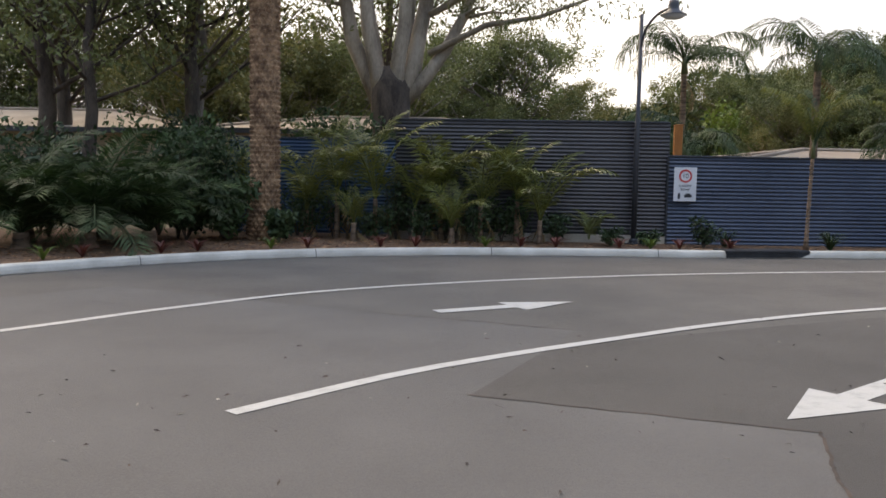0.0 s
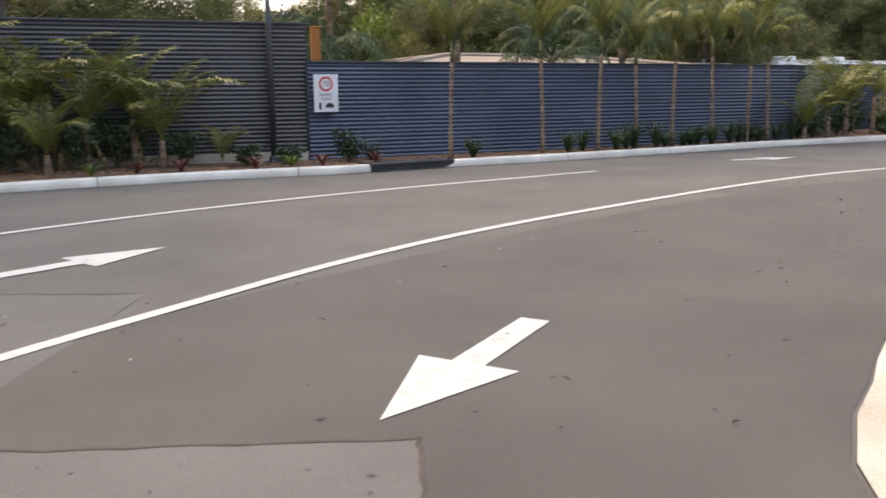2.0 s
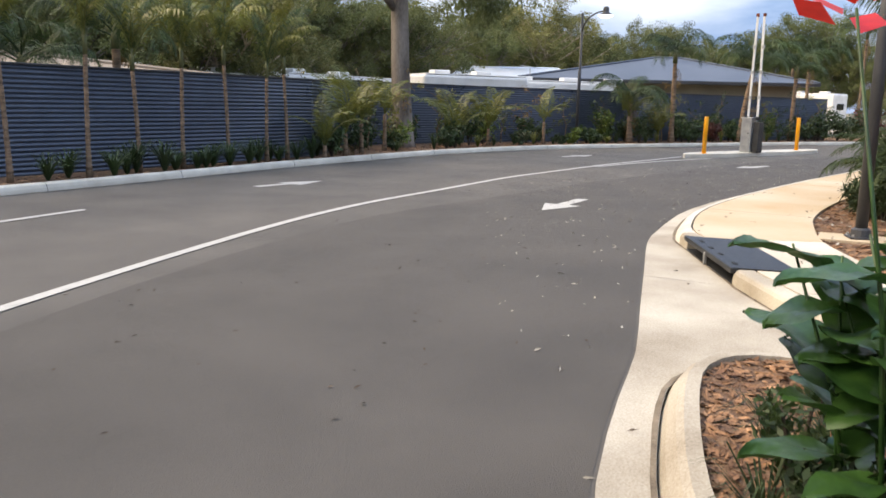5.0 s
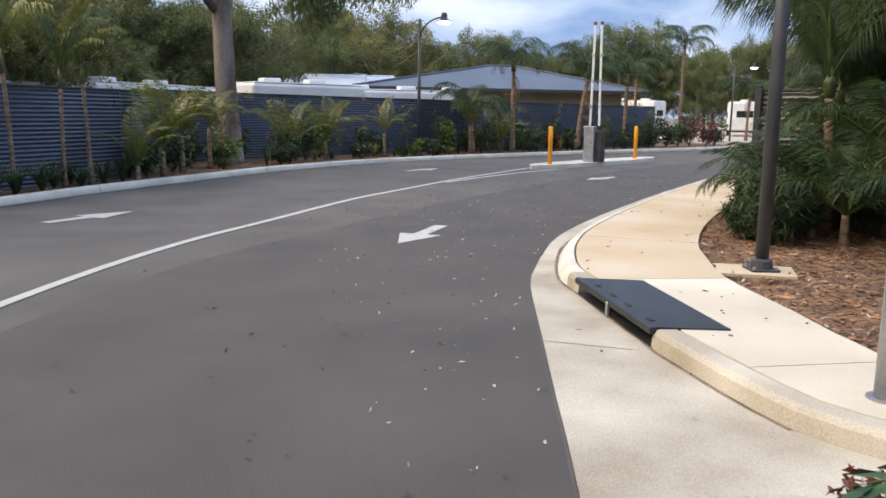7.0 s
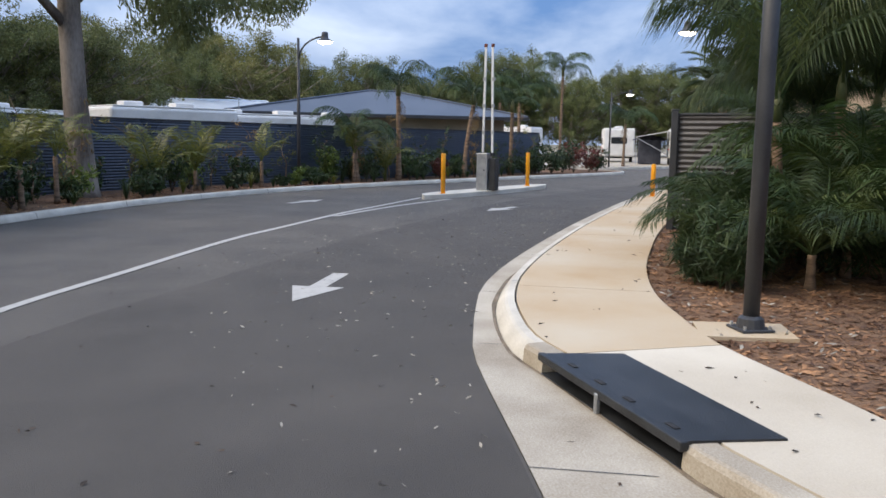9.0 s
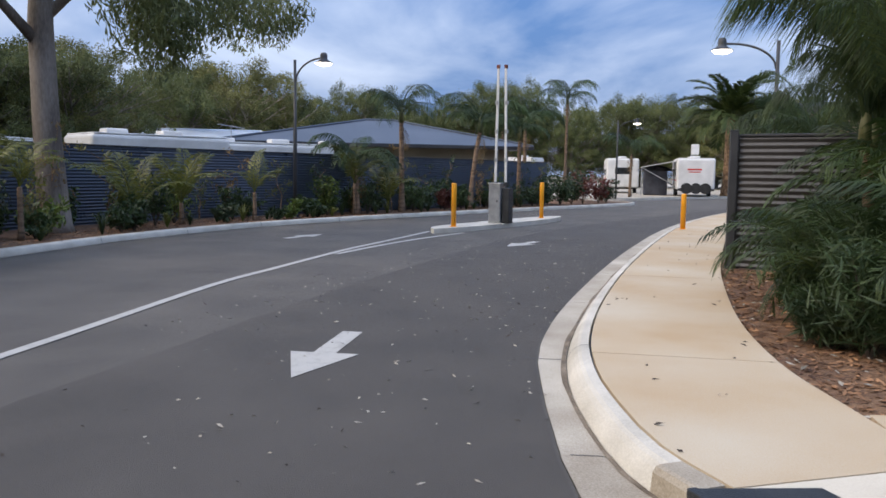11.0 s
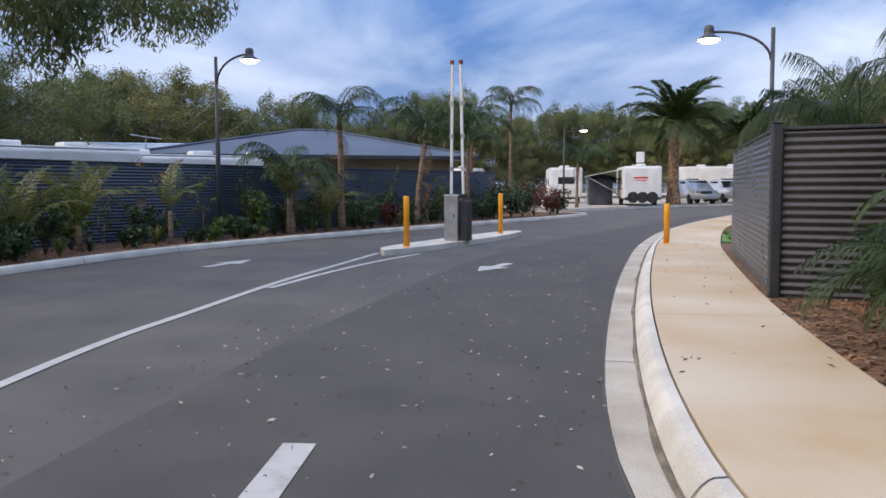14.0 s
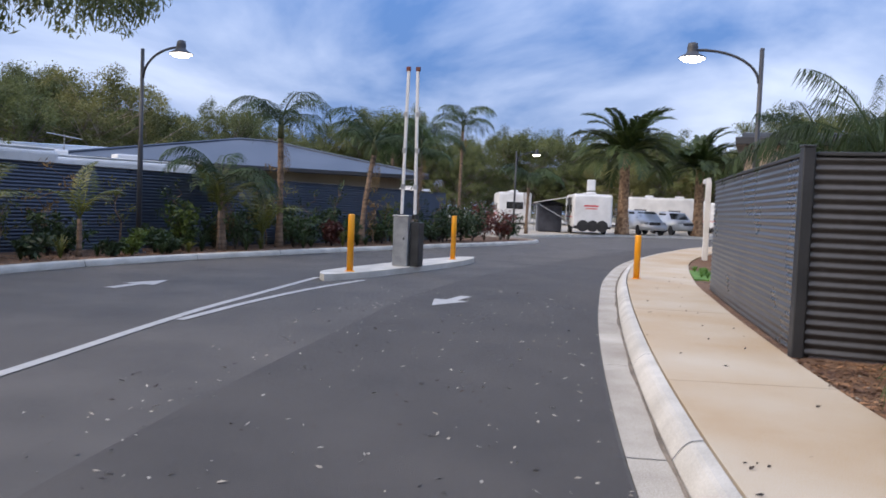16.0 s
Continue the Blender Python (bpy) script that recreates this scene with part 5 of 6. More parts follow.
def canna(x, y, z, seed, height, blooms, lean=(0, 0)):
    rng = random.Random(seed)
    f = thing("canna", pose(x, y, z), "broad-leaved canna with red flowers in the bed" if blooms else "broad-leaved green canna in the bed", "plant", "cannas")
    for s in range(4):
        bx, by, h = rng.uniform(-.14, .14), rng.uniform(-.14, .14), 1.58 if s < blooms else height * rng.uniform(.75, 1)
        link("stem", *tube([(bx, by, -.02), (bx * 1.3 + lean[0] * .35, by * 1.3 + lean[1] * .35, h * .5), (bx * 1.5 + lean[0], by * 1.5 + lean[1], h)], [.009, .007, .004], 6), LEAF_CANNA, f, smooth=True)
        for k in range(8):
            lf = link("leaf", *broad_leaf(rng.uniform(.24, .34), rng.uniform(.16, .23), seed + k), LEAF_CANNA, f, smooth=True)
            q = (0.08 + 0.105 * k) * min(1, 1.1 / h)
            lf.matrix_local = Matrix.Translation((bx * (1 + q * .5) + lean[0] * q * .7, by * (1 + q * .5) + lean[1] * q * .7, h * q + .1)) @ Matrix.Rotation(k * 2.5 + s * 1.3, 4, "Z") @ Matrix.Rotation(radians(rng.uniform(-50, -5)), 4, "Y")
        if blooms and s < blooms:
            fl = []
            for k in range(16):
                a = k * 2.4
                c = Vector((bx * 1.5 + lean[0] + .05 * math.cos(a), by * 1.5 + lean[1] + .05 * math.sin(a), h - .06 + .016 * k))
                o = Vector((math.cos(a), math.sin(a), .5)) * (.13 - .006 * k)
                w = Vector((-math.sin(a), math.cos(a), .2)) * .05
                fl.append(([c, c + o * .6 + w, c + o, c + o * .6 - w], [(0, 1, 2, 3)]))
            link("flower", *merge(fl), PETAL, f, "red flower head")
    return f


canna(6.02, 4.27, 0.1, 3, 1.05, 1, (-.1, .19))
canna(6.22, 4.33, 0.1, 8, 1.15, 0)
canna(6.1, 3.8, 0.1, 12, 1.1, 1)
for k, (x, y, w, h, m) in enumerate([(5.75, 4.12, 0.5, 0.32, LEAF_DARK), (5.95, 4.42, 0.5, 0.42, LEAF_DARK), (6.3, 4.65, 0.45, 0.4, LEAF_PALM), (6.1, 4.05, 0.5, 0.35, LEAF_DARK), (7.63, 4.95, 0.36, 0.30, LEAF_RED), (5.3, 3.4, 0.6, 0.4, LEAF_DARK), (6.4, 3.4, 0.8, 0.6, LEAF_DARK)]):
    shrub("low_shrub", x, y, 0.1, w, h, k + 240, "small low shrub in the bark mulch", m, 520, 0.05, group="low shrubs")
palm("philodendron", 7.66, 4.5, 0.1, 0, 0.03, FR_PHILO, 8, "deep green lobed-leaf plant in the bed corner", "plant", 1.0, seed=41, tilt=(-10, 30))
for k, (x, y) in enumerate([(6.65, 4.85), (6.6, 4.6), (5.95, 4.62)]):
    tuft("grass_tuft", x, y, 0.1, 0.24, 0.26, 60, k + 30, "fine green grass tuft in the mulch", LEAF_PALM, "grass tuft", "grass tufts", 0.008)

# ---- trees ----
# gum in the left bed with leaves that hang over the road
gum = thing("gum_tree", pose(20.75, 20.55, 0.1), "large gum with a smooth grey-brown trunk in the bed", "tree", "gum trees")
rng_g = random.Random(5)
gw = [tube([(0, 0, -.05), (0.02, 0, .15), (0, 0, .6), (-.06, .05, 2.2), (-.1, .08, 4.2), (-.05, .0, 6.2), (.2, -.2, 9.5)], [.46, .36, .30, .26, .24, .2, .1], 14, .03, rng_g)]
limbs = [((-.1, .08, 3.7), (-2.6, .6, 5.6)), ((-.1, .08, 4.2), (1.6, -1.2, 6.0)), ((-.06, 0, 5.2), (4.4, -.6, 6.9)), ((4.0, -.5, 6.75), (8.6, -.1, 7.0)), ((0, 0, 6), (-1.5, -1.8, 8.6)), ((.2, -.2, 8.4), (1.6, 1.2, 10)), ((-.1, .08, 4.6), (-3.2, -1.2, 6.6))]
gb = []
for a, b in limbs:
    a, b = Vector(a), Vector(b)
    gw.append(tube([a, a.lerp(b, .5) + Vector((0, 0, .25)), b], [.12, .08, .03], 7, .04, rng_g))
    for _ in range(9):
        c = a.lerp(b, rng_g.uniform(.65, 1.15)) + Vector((rng_g.uniform(-.9, .9), rng_g.uniform(-.9, .9), rng_g.uniform(-.5, .9)))
        gb.append((tuple(c), (.55, .55, .5)))
for hx, hy, hz in ((1.2, -1.0, 4.0), (2.0, -1.0, 3.7), (2.6, -.9, 3.9), (3.2, -.8, 4.5), (4.2, -.6, 4.6), (5.2, -.5, 5.0), (6.2, -.4, 4.9), (7.2, -.3, 5.3), (8.2, -.2, 5.3), (9.0, -.1, 5.8), (1.8, -.6, 4.8), (2.8, -.5, 5.2), (1.5, -1.3, 4.4), (3.6, -1.0, 5.0), (2.2, -1.3, 4.4), (4.8, -.9, 5.4), (6.6, -.7, 5.6), (3.0, -.2, 4.4), (-2.0, -.2, 4.4), (-2.7, .3, 4.0), (-3.3, -.6, 4.9), (-1.6, -.9, 5.2), (-3.8, .2, 4.6)):
    gw.append(tube([(hx * .8, hy * .8, 6.6), (hx, hy, hz + .5)], [.03, .008], 4))
    gb += [((hx, hy, hz), (.55, .55, .55)), ((hx + .3, hy - .2, hz + .3), (.5, .5, .45)), ((hx - .3, hy + .2, hz + .6), (.5, .5, .4))]
link("trunk", *merge(gw), BARK_GUM, gum, smooth=True)
link("crown", *leaves(gb, 26000, 0.19, 9, 0.9, 0.24), LEAF_GUM, gum)

# multi-stemmed pale gum behind the fence: a short dark bole and splayed pale limbs
big_gum = thing("gum_tree", pose(-3.35, 25.8, 0), "huge pale gum with several splayed thick limbs", "tree", "gum trees")
rng_p = random.Random(21)
link("bole", *tube([(0, 0, -.05), (0, 0, .5), (.03, 0, 1.8), (.0, 0, 3.2), (.02, 0, 4.1), (.0, 0, 4.8)], [.95, .72, .62, .62, .66, .3], 16, .05, rng_p), BARK_DARK, big_gum, "dark fibrous lower bole", True)
blobs = []
for an, out, r0, top in ((180, 2.6, .30, 12), (205, 1.3, .26, 13.5), (320, .8, .27, 14), (20, 1.9, .32, 13), (5, 4.0, .24, 11), (75, 2.4, .3, 14), (130, 2.8, .25, 13)):
    c, q = math.cos(radians(an)), math.sin(radians(an))
    pts = [Vector((c * .25, q * .25, 3.5))]
    for k in range(1, 9):
        t = k / 8
        pts.append(Vector((c * (.25 + out * t ** .75) + rng_p.uniform(-.09, .09), q * (.25 + out * t ** .75) + rng_p.uniform(-.09, .09), 3.5 + (top - 3.5) * t)))
    wood = [tube(pts, [r0 * (1 - .8 * k / 8) for k in range(9)], 10, .05, rng_p)]
    for k in range(7):
        i = 3 + k % 5
        p = pts[i]
        d = Vector((rng_p.uniform(-1, 1) + c * .8, rng_p.uniform(-1, 1) + q * .8, rng_p.uniform(.1, .7))) * rng_p.uniform(1.0, 2.4)
        wood.append(tube([p, p + d * .5 + Vector((0, 0, .12)), p + d], [.07, .045, .015], 6, .05, rng_p))
        for _ in range(4):
            e = p + d * rng_p.uniform(.6, 1.15) + Vector((rng_p.uniform(-.6, .6), rng_p.uniform(-.6, .6), rng_p.uniform(-.5, .5)))
            blobs.append((tuple(e), (.6, .6, .45)))
    link("limb", *merge(wood), BARK_PALE, big_gum, smooth=True)
# a long bare-stemmed branch towards +x with hanging leaves
for zz in (6.2, 7.4):
    pts = [Vector((1.2, 0, zz - 1)), Vector((3.0, -.4, zz - .2)), Vector((4.6, -.6, zz)), Vector((6.6, -.7, zz + .7)), Vector((8.0, -.6, zz + .6))]
    link("limb", *tube(pts, [.11, .09, .07, .04, .015], 7, .05, rng_p), BARK_PALE, big_gum, smooth=True)
    for k in range(26):
        p = pts[2].lerp(pts[4], rng_p.uniform(-.2, 1.1)) + Vector((rng_p.uniform(-.7, .7), rng_p.uniform(-.7, .7), rng_p.uniform(-.5, 1.2)))
        blobs.append((tuple(p), (.42, .42, .32)))
link("crown", *leaves(blobs, 17000, 0.17, 22, 0.7, 0.28), LEAF_OLIVE, big_gum)
for k, (x, y, h, r, lm, bk) in enumerate([(-8.75, 17.6, 11, .19, LEAF_GUM, BARK_DARK), (-7.75, 20.5, 12, .27, LEAF_OLIVE, BARK_DARK), (-8.0, 21.6, 12, .22, LEAF_OLIVE, BARK_GUM), (-11.5, 20, 12, .3, LEAF_GUM, BARK_DARK), (-4.5, 30, 13, .3, LEAF_GUM, BARK_DARK), (-14, 25, 13, .3, LEAF_GUM, BARK_DARK)]):
    tree("gum_tree", x, y, 0, h, r, 31 + k, "tall dark gum tree behind the shrubs", lm, bk, 11000, 0.17, 0.30, 0.42, 1, 30, group="gum trees", hang=0.45, lift=(.5, 1.5), limb=.26)
for k, (x, y, w, h, m) in enumerate([(-3.5, 20.5, 4, 3.0, LEAF_PALM), (0.5, 22.5, 4, 3.4, LEAF_LIME), (-7, 19.5, 3, 2.8, LEAF_DARK), (3, 25, 5, 3.6, LEAF_PALM), (8.5, 30, 4, 4.3, LEAF_LIME), (12.2, 31, 4, 4.4, LEAF_OLIVE), (17.6, 29.5, 4, 4.2, LEAF_OLIVE), (5.2, 28.5, 4, 4.0, LEAF_PALM)]):
    shrub("tall_shrub", x, y, 0, w, h, 260 + k, "tall leafy shrub behind the fence", m, 4200, 0.18, group="shrubs behind the fence")
for k, (x, y, st, sc) in enumerate([(5.6, 25.5, 4.6, 1.15), (7.95, 20.9, 4.1, 1.05), (4.9, 20.8, 1.9, 0.9), (10.2, 20.4, 1.8, 0.9), (12.4, 21.0, 2.4, 0.9), (13.4, 30.5, 4.4, 1.2)]):
    palm("queen_palm", x, y, 0, st, 0.11, FR_QUEEN, 13, "queen palm standing behind the fence", scale=sc, seed=k + 330, dry=1, group="queen palms")

# belt of trees round the park: a few kinds, copied
kinds = [tree("park_tree", -60, 30, 0, 9 + k % 3, .25, 400 + k, "rounded gum tree in the distant tree belt", (LEAF_GUM, LEAF_OLIVE, LEAF_GUM, LEAF_OLIVE, LEAF_GUM)[k], (BARK_GUM, BARK_PALE)[k % 2], 44000, 0.17, 0.16, 0.78, 1, 36, group="tree belt", flat=0.8, fill=0.16) for k in range(5)]
for k, ob in enumerate(kinds):
    ob.matrix_world = pose(-60 - 9 * k, 30 + 7 * k, -0.05)
rng_b = random.Random(77)
belt = [((-28, 30), (-14, 42), 6), ((-13, 33), (-8, 36), 3, .9), ((-11, 41), (2, 45), 7, 1.0), ((3, 35), (27, 40), 13, .64), ((1, 46), (30, 52), 10, .72), ((-3, 40), (16, 46), 8, .56), ((9, 30), (25, 33), 13, .65), ((17, 29), (22, 30), 3, .8), ((22, 40), (52, 52), 11, .62), ((20, 52), (60, 68), 12, .8), ((52, 44), (92, 42), 13, .85), ((92, 44), (106, 6), 15), ((98, 8), (92, -24), 11), ((60, 60), (110, 40), 14), ((110, 30), (112, -20), 14),
        ((36, -22), (74, -34), 10), ((10, -32), (36, -26), 7), ((-30, -26), (10, -34), 9), ((-34, 18), (-34, -26), 9), ((24, 33), (32, 37), 5, .72), ((33, 34), (37, 37), 3, .66), ((40, 45), (50, 49), 4, .72)]
for a, b, n, *shrink in belt:
    for k in range(n):
        t = (k + rng_b.uniform(.2, .8)) / n
        x, y = a[0] + (b[0] - a[0]) * t + rng_b.uniform(-2.5, 2.5), a[1] + (b[1] - a[1]) * t + rng_b.uniform(-2.5, 2.5)
        s = rng_b.uniform(0.58, 1.08) * (shrink[0] if shrink else 1)
        c = copy_thing(kinds[rng_b.randrange(5)], pose(x, y, -0.05, 0, 0, rng_b.uniform(0, 360)))
        c.scale = (s * rng_b.uniform(.9, 1.2), s * rng_b.uniform(.9, 1.2), s)


# ---- buildings ----
def hip_house(name, corner, u, length, depth, eave, ridge, wall_mat, roof_mat, label, hip=None, over=0.5, windows=(), far_hip=None):
    """A house with a hipped roof; corner is the near end of its front wall and u the way along it."""
    u = Vector((*u, 0)).normalized()
    f = thing(name, Matrix.LocRotScale((*corner, -0.03), Euler((0, 0, math.atan2(u.y, u.x))), None), label, "house")
    hip = depth / 2 if hip is None else hip
    far_hip = hip if far_hip is None else far_hip
    wb = bmesh.new()
    t = 0.15
    for sx, sy, ax, ay in ((length, t, length / 2, t / 2), (length, t, length / 2, depth - t / 2), (t, depth - 2 * t, t / 2, depth / 2), (t, depth - 2 * t, length - t / 2, depth / 2)):
        b2 = box((sx, sy, eave), (ax, ay, 0), 0)
        me = bpy.data.meshes.new("tmp")
        b2.to_mesh(me)
        b2.free()
        wb.from_mesh(me)
        bpy.data.meshes.remove(me)
    wall = part("wall", wb, wall_mat, f)
    o = over
    v = [(-o, -o, eave), (length + o, -o, eave), (length + o, depth + o, eave), (-o, depth + o, eave), (hip, depth / 2, ridge), (length - far_hip, depth / 2, ridge)]
    v += [(p[0], p[1], eave - 0.16) for p in v[:4]]
    fs = [(0, 1, 5, 4), (1, 2, 5), (2, 3, 4, 5), (3, 0, 4), (0, 6, 7, 1), (1, 7, 8, 2), (2, 8, 9, 3), (3, 9, 6, 0), (6, 9, 8, 7)]
    roof = link("roof", v, fs, roof_mat, f)
    for a, b in ((4, 5), (0, 4), (3, 4), (1, 5), (2, 5)):
        link("ridge_cap", *tube([Vector(v[a]) + Vector((0, 0, .02)), Vector(v[b]) + Vector((0, 0, .02))], [.07, .07], 6), roof_mat, roof)
    gut = sweep([(-o, -o), (length + o, -o)], [(-0.01, eave - .17), (-0.01, eave - .02), (-0.12, eave - .02), (-0.12, eave - .17)], True)
    link("roof_gutter", *gut, POST_DARK, roof, "dark roof gutter")
    for wx, wz, ww, wh in windows:
        win = part("window", box((ww, 0.06, wh), (wx, -0.01, wz), 0.006, None, 1), WHITE, wall, "white window frame")
        part("pane", box((ww - .1, 0.03, wh - .1), (wx, -0.032, wz + .05), 0, None), GLASS_DARK, win)
    return f


# wall colour is darkened to stand for shade below the wide eaves
hip_house("house", (41.4, 30.4), (0.59, -0.81), 13.7, 9.0, 2.85, 4.3, WALL_SHADED, ROOF, "single-storey house, walls coloured as shaded, slate-blue hipped roof", hip=7.0, far_hip=5.2, over=1.0, windows=((9.2, 1.0, 1.5, 1.1), (5.0, 1.0, 1.2, 1.1)))
hip_house("house", (47.4, 41.2), (0.59, -0.8), 7.2, 6, 3.1, 3.95, WALL_CREAM, ROOF_PALE, "cream cabin with pale steel roof behind fence", hip=0.2)
shed = thing("building", pose(34.6, 6.1, -0.05, 0, 0, -9), "tan rendered building with a dark flat roof edge", "building")
part("wall", box((12, 7, 3.35), (6, -3.5, 0), 0.01, None, 1), WALL_TAN, shed)
part("fascia", box((12.5, 7.5, 0.2), (6, -3.5, 3.35), 0.02, None, 1), POST_DARK, shed, "dark roof fascia")
part("roof", box((12.2, 7.2, 0.12), (6, -3.5, 3.55), 0.02, None, 1), ROOF, shed)
for wx in (2.5, 7.0):
    win = part("window", box((1.6, 0.06, 1.1), (wx, 0.0, 1.0), 0.006, None, 1), WHITE, shed, "white window frame")
    part("pane", box((1.5, 0.03, 1.0), (wx, 0.025, 1.05), 0, None), GLASS_DARK, win)
for k, (x, y, st) in enumerate([(22.4, 6.3, 1.9), (24.3, 6.4, 2.0), (26.0, 6.2, 1.8), (23.2, 5.0, 2.2)]):
    palm("queen_palm", x, y, 0.1, st * .8, 0.085, FR_PLUME, 12, "queen palm drooping over the path fence", scale=.82, seed=k + 360, dry=1, group="queen palms")
hip_house("house", (-25, 24), (0.97, 0.1), 15, 7, 2.8, 3.6, WALL_TAN, ROOF_TAN, "low tan cabin behind the trees", windows=((6, .9, 1.6, 1.1), (11, .9, 1.6, 1.1)))
hip_house("house", (-9, 26.5), (0.99, 0.08), 10, 6, 2.9, 3.5, WALL_TAN, ROOF_TAN, "low tan cabin behind the blue fence", windows=((3, .9, 1.4, 1.0),))
hip_house("house", (7, 22), (0.97, 0.2), 9, 5, 1.98, 2.35, WALL_CREAM, ROOF_TAN, "low cabin with a tan roof behind the fence")


# ---- caravans and cars ----
def wheel(parent, x, y, r=0.34, w=0.2):
    t = part("wheel", lathe([(r * .6, -w / 2), (r * .95, -w / 2), (r, -w / 4), (r, w / 4), (r * .95, w / 2), (r * .6, w / 2)], 20), RUBBER, parent)
    t.matrix_local = Matrix.Translation((x, y, r)) @ Matrix.Rotation(radians(90), 4, "X")
    part("rim", lathe([(r * .58, -w / 2 + .02), (r * .58, w / 2 - .02)], 16), GALV, t, "grey wheel rim")


def caravan(x, y, z, turn, length, width, height, label, awning=False, units=2, rear=True):
    f = thing("caravan", pose(x, y, z, 0, 0, turn), label, "caravan", "caravans")
    body = part("body", box((length, width, height - .45), (0, 0, .45), .12, None, 3), WHITE, f)
    part("roof_rim", box((length - .2, width - .1, .05), (0, 0, height), .02), WHITE, body)
    for k in range(units):
        part("roof_hatch", box((.7, .6, .18), (-length * .25 + k * length * .4, 0, height + .04), .05), WHITE, f)
    for sx in (-1, 1):
        for k in (-.2, .25):
            win = part("window", box((length * .16, .03, .5), (k * length, sx * (width / 2 + .005), 1.35), .03), GLASS_DARK, body)
    if rear:
        part("rear_window", box((.03, width * .5, .5), (-length / 2 - .004, 0, 1.45), .03), GLASS_DARK, body)
    part("stripe", box((length * .8, width + .012, .07), (0, 0, 1.05), .01, None, 1), RED, body, "thin red stripe")
    part("chassis", box((length * .9, width * .7, .16), (0, 0, .32), .02, None, 1), BLACK, f)
    part("drawbar", box((1.2, .12, .1), (length / 2 + .5, 0, .38), .02, None, 1), BLACK, f)
    for sy in (-1, 1):
        for k in (-.35, .35):
            wheel(f, k, sy * (width / 2 - .1))
    if awning:
        aw = link("awning", [(-1.8, width / 2, height - .1), (1.8, width / 2, height - .1), (1.8, width / 2 + 2.3, height - .55), (-1.8, width / 2 + 2.3, height - .55), (-1.8, width / 2, height - .14), (1.8, width / 2, height - .14), (1.8, width / 2 + 2.3, height - .59), (-1.8, width / 2 + 2.3, height - .59)],
                  [(0, 1, 2, 3), (7, 6, 5, 4), (0, 4, 5, 1), (1, 5, 6, 2), (2, 6, 7, 3), (3, 7, 4, 0)], WHITE, f, "white pull-out awning")
        for sx in (-1.75, 1.75):
            link("awning_leg", *tube([(sx, width / 2 + .05, .7), (sx, width / 2 + 2.25, height - .6)], [.03, .03], 6), GALV, aw)
            link("awning_leg", *tube([(sx, width / 2 + 2.25, 0), (sx, width / 2 + 2.25, height - .6)], [.025, .025], 6), GALV, aw)
    return f


caravan(29.7, 25.7, -.05, -25, 4.6, 2.3, 2.5, "white caravan roof showing above the fence")
aer = caravan(34.3, 24.6, -.05, -38, 5.2, 2.3, 2.42, "white caravan with roof hatches behind the fence", units=3)
caravan(24.5, 28.5, -.05, 10, 6.5, 2.4, 2.3, "white caravan parked behind the fence")
caravan(17.5, 27.0, -.05, 5, 6.0, 2.3, 2.15, "white caravan parked behind the fence")
link("aerial_mast", *tube([(-1, 0, 2.4), (-1, 0, 3.1)], [.02, .015], 6), GALV, aer, "thin television aerial mast")
link("aerial_bar", *tube([(-1.5, 0, 3.12), (-.5, 0, 3.0)], [.015, .015], 6), GALV, aer)
big = caravan(67.6, 11.3, .08, 8, 6.5, 2.4, 2.5, "white off-road caravan with its awning out", True, rear=False)
for sy in (-.6, 0, .6):
    sp = part("spare_wheel", lathe([(.2, -.1), (.36, -.09), (.36, .09), (.2, .1)], 18), RUBBER, big)
    sp.matrix_local = Matrix.Translation((-3.4, sy, .55)) @ Matrix.Rotation(radians(90), 4, "Y")
part("bumper_bar", box((.12, 2.3, .15), (-3.35, 0, .4), .02), BLACK, big)
part("lettering_bar", box((.01, .9, .1), (-3.255, .1, 1.75), 0, None), RED, big, "red lettering bar")
part("lettering_bar", box((.01, .7, .06), (-3.255, .1, 1.6), 0, None), RED, big, "red lettering bar")
part("aerial_box", box((.5, .5, .7), (-1.5, 0, 2.8), .05), WHITE, big)
caravan(74, 17.2, .08, 12, 5.5, 2.4, 2.6, "rounded white caravan in the yard")
caravan(76, 27, .08, 80, 5.5, 2.4, 2.7, "white caravan behind the far hedge")
caravan(82, 6, .08, 85, 6, 2.4, 2.8, "white motorhome parked behind the palms")
caravan(90, 1, .08, 80, 6, 2.4, 2.7, "white caravan at the back of the yard")


annex = thing("tent_annex", pose(68.2, 13.9, .08, 0, 0, 8), "dark canvas annex under the caravan awning", "tent")
part("canvas_wall", box((2.6, 1.6, 1.75), (0, 0, 0), .08), CANVAS_DARK, annex)
part("canvas_roof", lathe([(1.3, 1.72), (.7, 2.0), (.06, 2.12)], 4), CANVAS_DARK, annex)


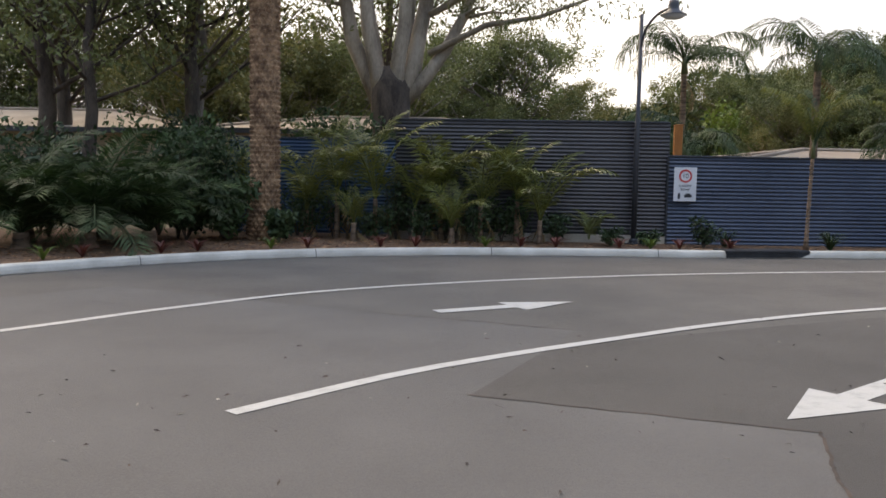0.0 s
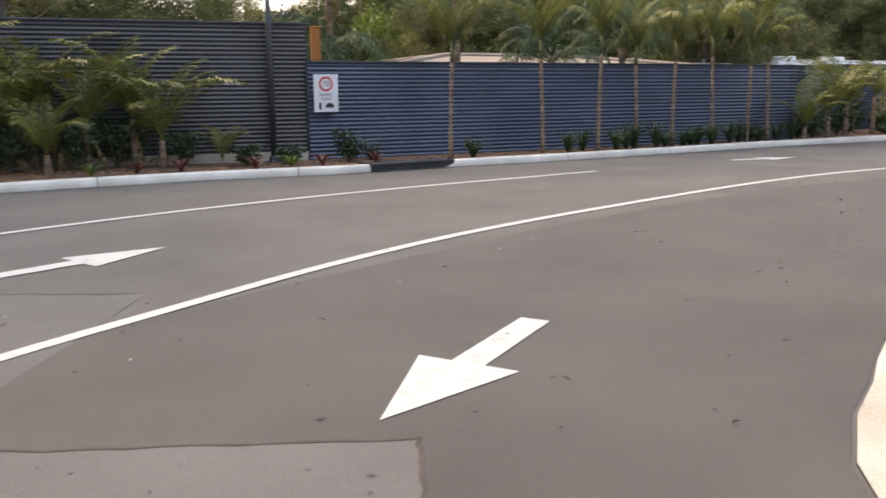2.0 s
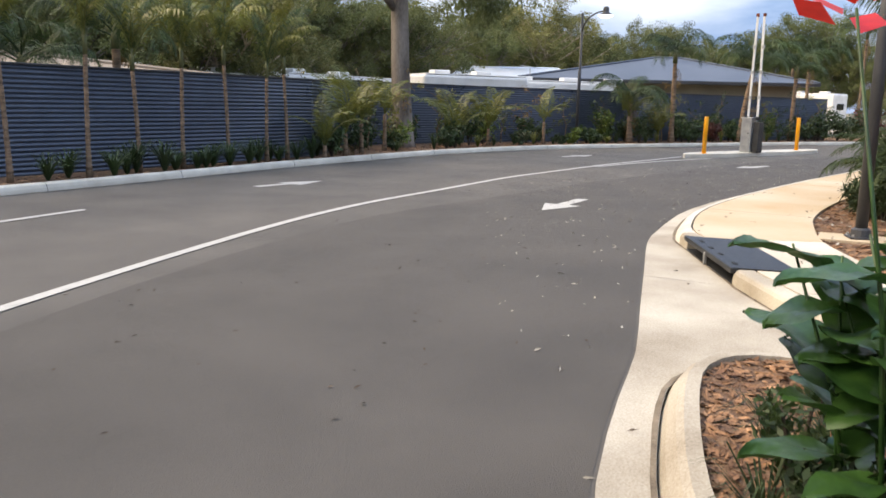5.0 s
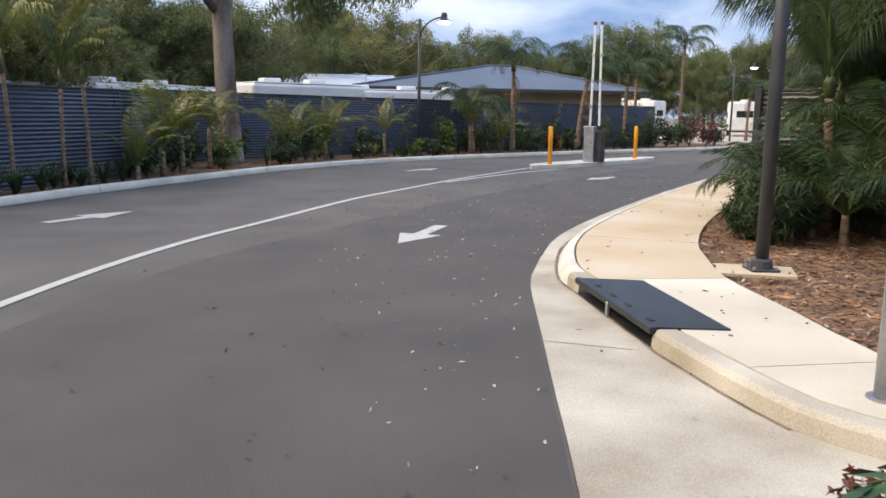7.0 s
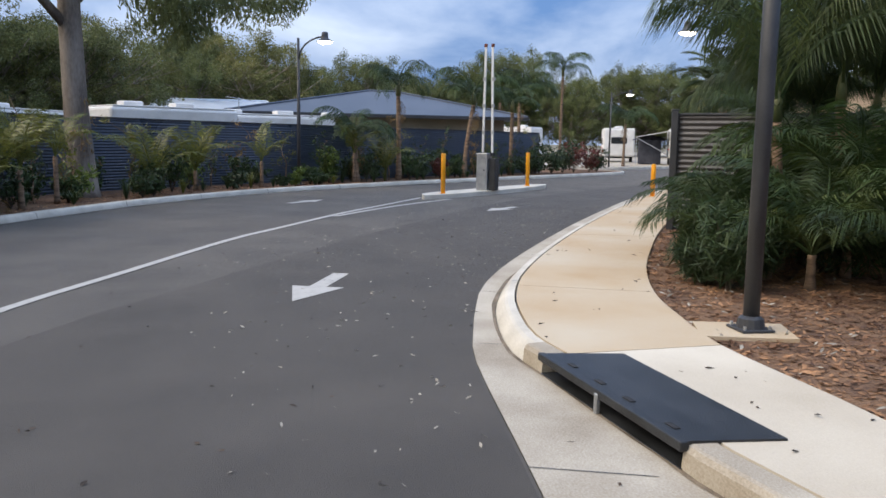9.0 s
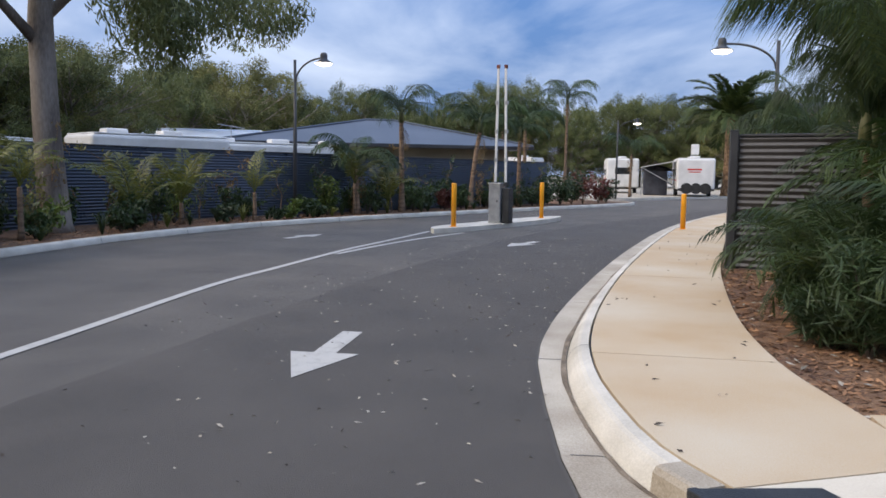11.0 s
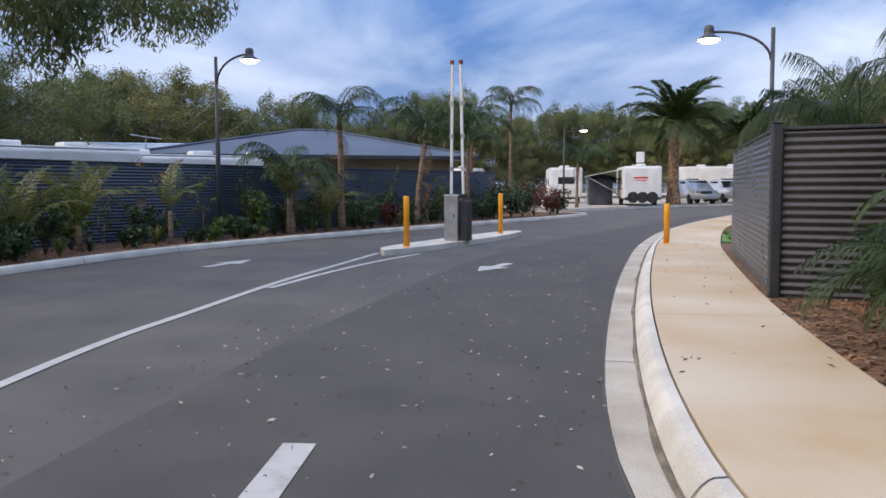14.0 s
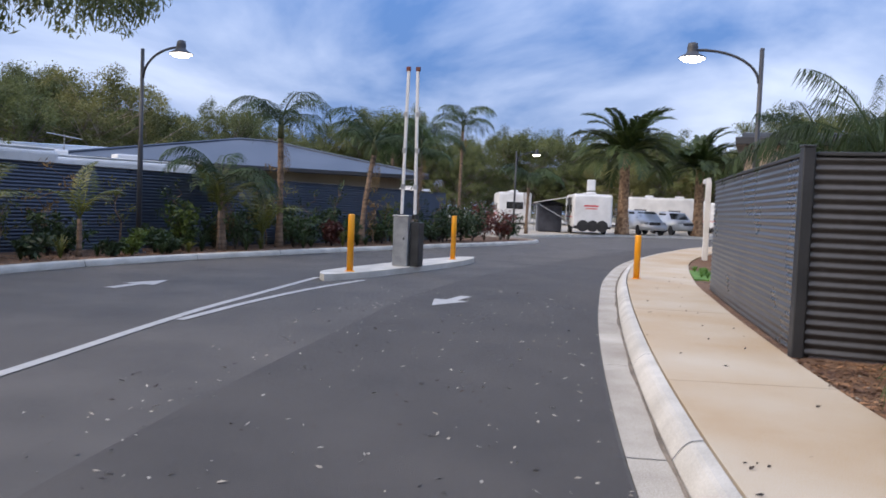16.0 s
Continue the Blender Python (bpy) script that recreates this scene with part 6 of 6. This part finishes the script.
def car(x, y, z, turn, label, tray=False):
    f = thing("car", pose(x, y, z, 0, 0, turn), label, "car", "parked cars")
    bm = bmesh.new()
    prof = [(-2.35, .35), (-2.4, .75), (-2.3, 1.02), (-1.2, 1.1), (-.55, 1.68), (.75, 1.74), (1.2, 1.1), (2.3, 1.06), (2.4, .35)] if tray else [(-2.3, .35), (-2.35, .8), (-1.3, 1.08), (-.6, 1.65), (1.9, 1.72), (2.25, 1.1), (2.3, .35)]
    l1, l2 = [[bm.verts.new((px, sy * (.9 if pz < 1.2 else .74), pz)) for px, pz in prof] for sy in (-1, 1)]
    n = len(prof)
    for k in range(n):
        bm.faces.new((l1[k], l1[(k + 1) % n], l2[(k + 1) % n], l2[k]))
    bm.faces.new(l1[::-1])
    bm.faces.new(l2)
    bmesh.ops.recalc_face_normals(bm, faces=bm.faces)
    bmesh.ops.bevel(bm, geom=bm.edges[:], offset=.05, segments=2, affect="EDGES")
    body = part("body", bm, SILVER, f, "", True)
    link("windscreen", [(-1.16, -.72, 1.15), (-1.16, .72, 1.15), (-.66, .64, 1.62), (-.66, -.64, 1.62), (-1.10, -.72, 1.15), (-1.10, .72, 1.15), (-.60, .64, 1.62), (-.60, -.64, 1.62)],
         [(0, 1, 2, 3), (7, 6, 5, 4), (0, 4, 5, 1), (1, 5, 6, 2), (2, 6, 7, 3), (3, 7, 4, 0)], GLASS_DARK, body)
    for sy in (-1, 1):
        part("side_window", box((1.1, .02, .36), (.1, sy * .80, 1.22), .02, None, 1), GLASS_DARK, body)
        part("headlight", box((.05, .3, .16), (-2.36, sy * .62, .78), .02, None, 1), GALV, body)
        for wx in (-1.45, 1.4):
            wheel(f, wx, sy * .8, .36, .22)
    part("grille", box((.05, .8, .2), (-2.37, 0, .72), .02, None, 1), BLACK, body)
    return f


car(72.5, 7.6, .08, 20, "white four-wheel drive parked by the palm")
car(76.5, 5.3, .08, 25, "white utility truck parked in the yard", True)
part_gate = thing("gate_post", pose(38.2, 6.6, .1), "white timber gate frame beside the path", "gate post")
part("upright", box((.16, .16, 2.4), (0, 0, 0), .015), WHITE, part_gate)
part("crossbar", box((1.3, .12, .14), (.6, 0, 2.36), .015), WHITE, part_gate)
structure("lawn_patch", slab([(29.6, 7.62), (32.5, 7.5), (32.4, 6.4), (29.6, 6.6)], .05, .13), GRASS, "small bright green lawn patch at the path edge", "lawn")
for k in range(26):
    rg = random.Random(k)
    tuft("grass_tuft", rg.uniform(29.7, 32.3), rg.uniform(6.6, 7.45), .12, .12, .13, 26, k + 90, "bright green grass tuft on the lawn", GRASS, "grass tuft", "lawn tufts", .012)


# ---- litter and bark chips ----
def chips(name, poly, z, count, size, seed, mat, label, flatness=.5):
    rng = random.Random(seed)
    xs, ys = [p[0] for p in poly], [p[1] for p in poly]
    verts, faces, tries = [], [], 0
    while len(faces) < count and tries < count * 12:
        tries += 1
        x, y = rng.uniform(min(xs), max(xs)), rng.uniform(min(ys), max(ys))
        if not inside((x, y), poly):
            continue
        a, l, w = rng.uniform(0, 6.283), size * rng.uniform(.3, 1.35), size * rng.uniform(.16, .5)
        dz, c, s = rng.uniform(-1, 1) * l * .3 * flatness, math.cos(a), math.sin(a)
        o = len(verts)
        k = rng.uniform(-.25, .15) * l
        verts += [(x - c * l / 2, y - s * l / 2, z + .004 + abs(dz) - dz), (x + c * k + s * w / 2, y + s * k - c * w / 2, z + .002 + abs(dz)),
                  (x + c * l / 2, y + s * l / 2, z + .005 + abs(dz) + dz), (x + c * k - s * w / 2, y + s * k + c * w / 2, z + .009 + abs(dz))]
        faces.append((o, o + 1, o + 2, o + 3))
    return tagged(link(name, verts, faces, mat), label, "litter", "", "stuff")


chips("bark_chips", [p for p in bed_near if p[1] > 0] + [(9.2, 0)], .10, 10000, .085, 1, CHIP, "loose bark chips over the garden bed")
chips("bark_chips", [p for p in PATH_R if p[0] < 20.3] + [(20.3, 2), (13, 1), (9.9, 1)], .10, 24000, .078, 2, CHIP, "loose bark chips beside the path")
chips("bark_chips", [p for p in left_bed if -8 < p[0] < 32] + [(30, 20.2), (23, 21), (15, 18.3), (4, 16.4), (-7, 15.5)], .10, 9000, .08, 3, CHIP, "loose bark chips along the fence bed")
near_road = [p for p in GUT if 3.6 < p[0] < 26 and p[1] > 2] + [(26, 13), (14, 12.6), (4, 9), (-3, 5), (-4, -2), (3, -2)]
chips("leaf_litter", [p for p in near_road if p[0] > 5], .004, 520, .045, 4, LITTER_PALE, "pale dry leaves scattered on the asphalt", .6)
chips("leaf_litter", [(5, 9), (4.2, 3.8), (3, -2), (-4, -2), (-3, 5)], .007, 60, .04, 14, LITTER_PALE, "few pale dry leaves on the worn asphalt", .6)
chips("leaf_litter", near_road, .004, 560, .045, 5, LITTER_DARK, "dark dry leaves scattered on the asphalt", .6)
chips("leaf_litter", [(p[0], p[1]) for p in PATH_R if p[0] < 30] + [p for p in PATH_L[::-1] if p[0] < 30], .134, 90, .05, 6, LITTER_DARK, "few dry leaves on the footpath", .5)
chips("leaf_litter", [p for p in PATH_R if p[0] < 20.3] + [(20.3, 3), (13, 2), (9.9, 2)], .115, 800, .07, 7, LITTER_PALE, "pale dry leaves over the bark mulch", .8)
chips("leaf_litter", [p for p in GUT if 4.5 < p[0] < 14] + [p for p in K2[::-1] if 9.3 < p[0] < 14], .012, 130, .05, 8, LITTER_DARK, "dark dry leaves lying in the gutter", .5)
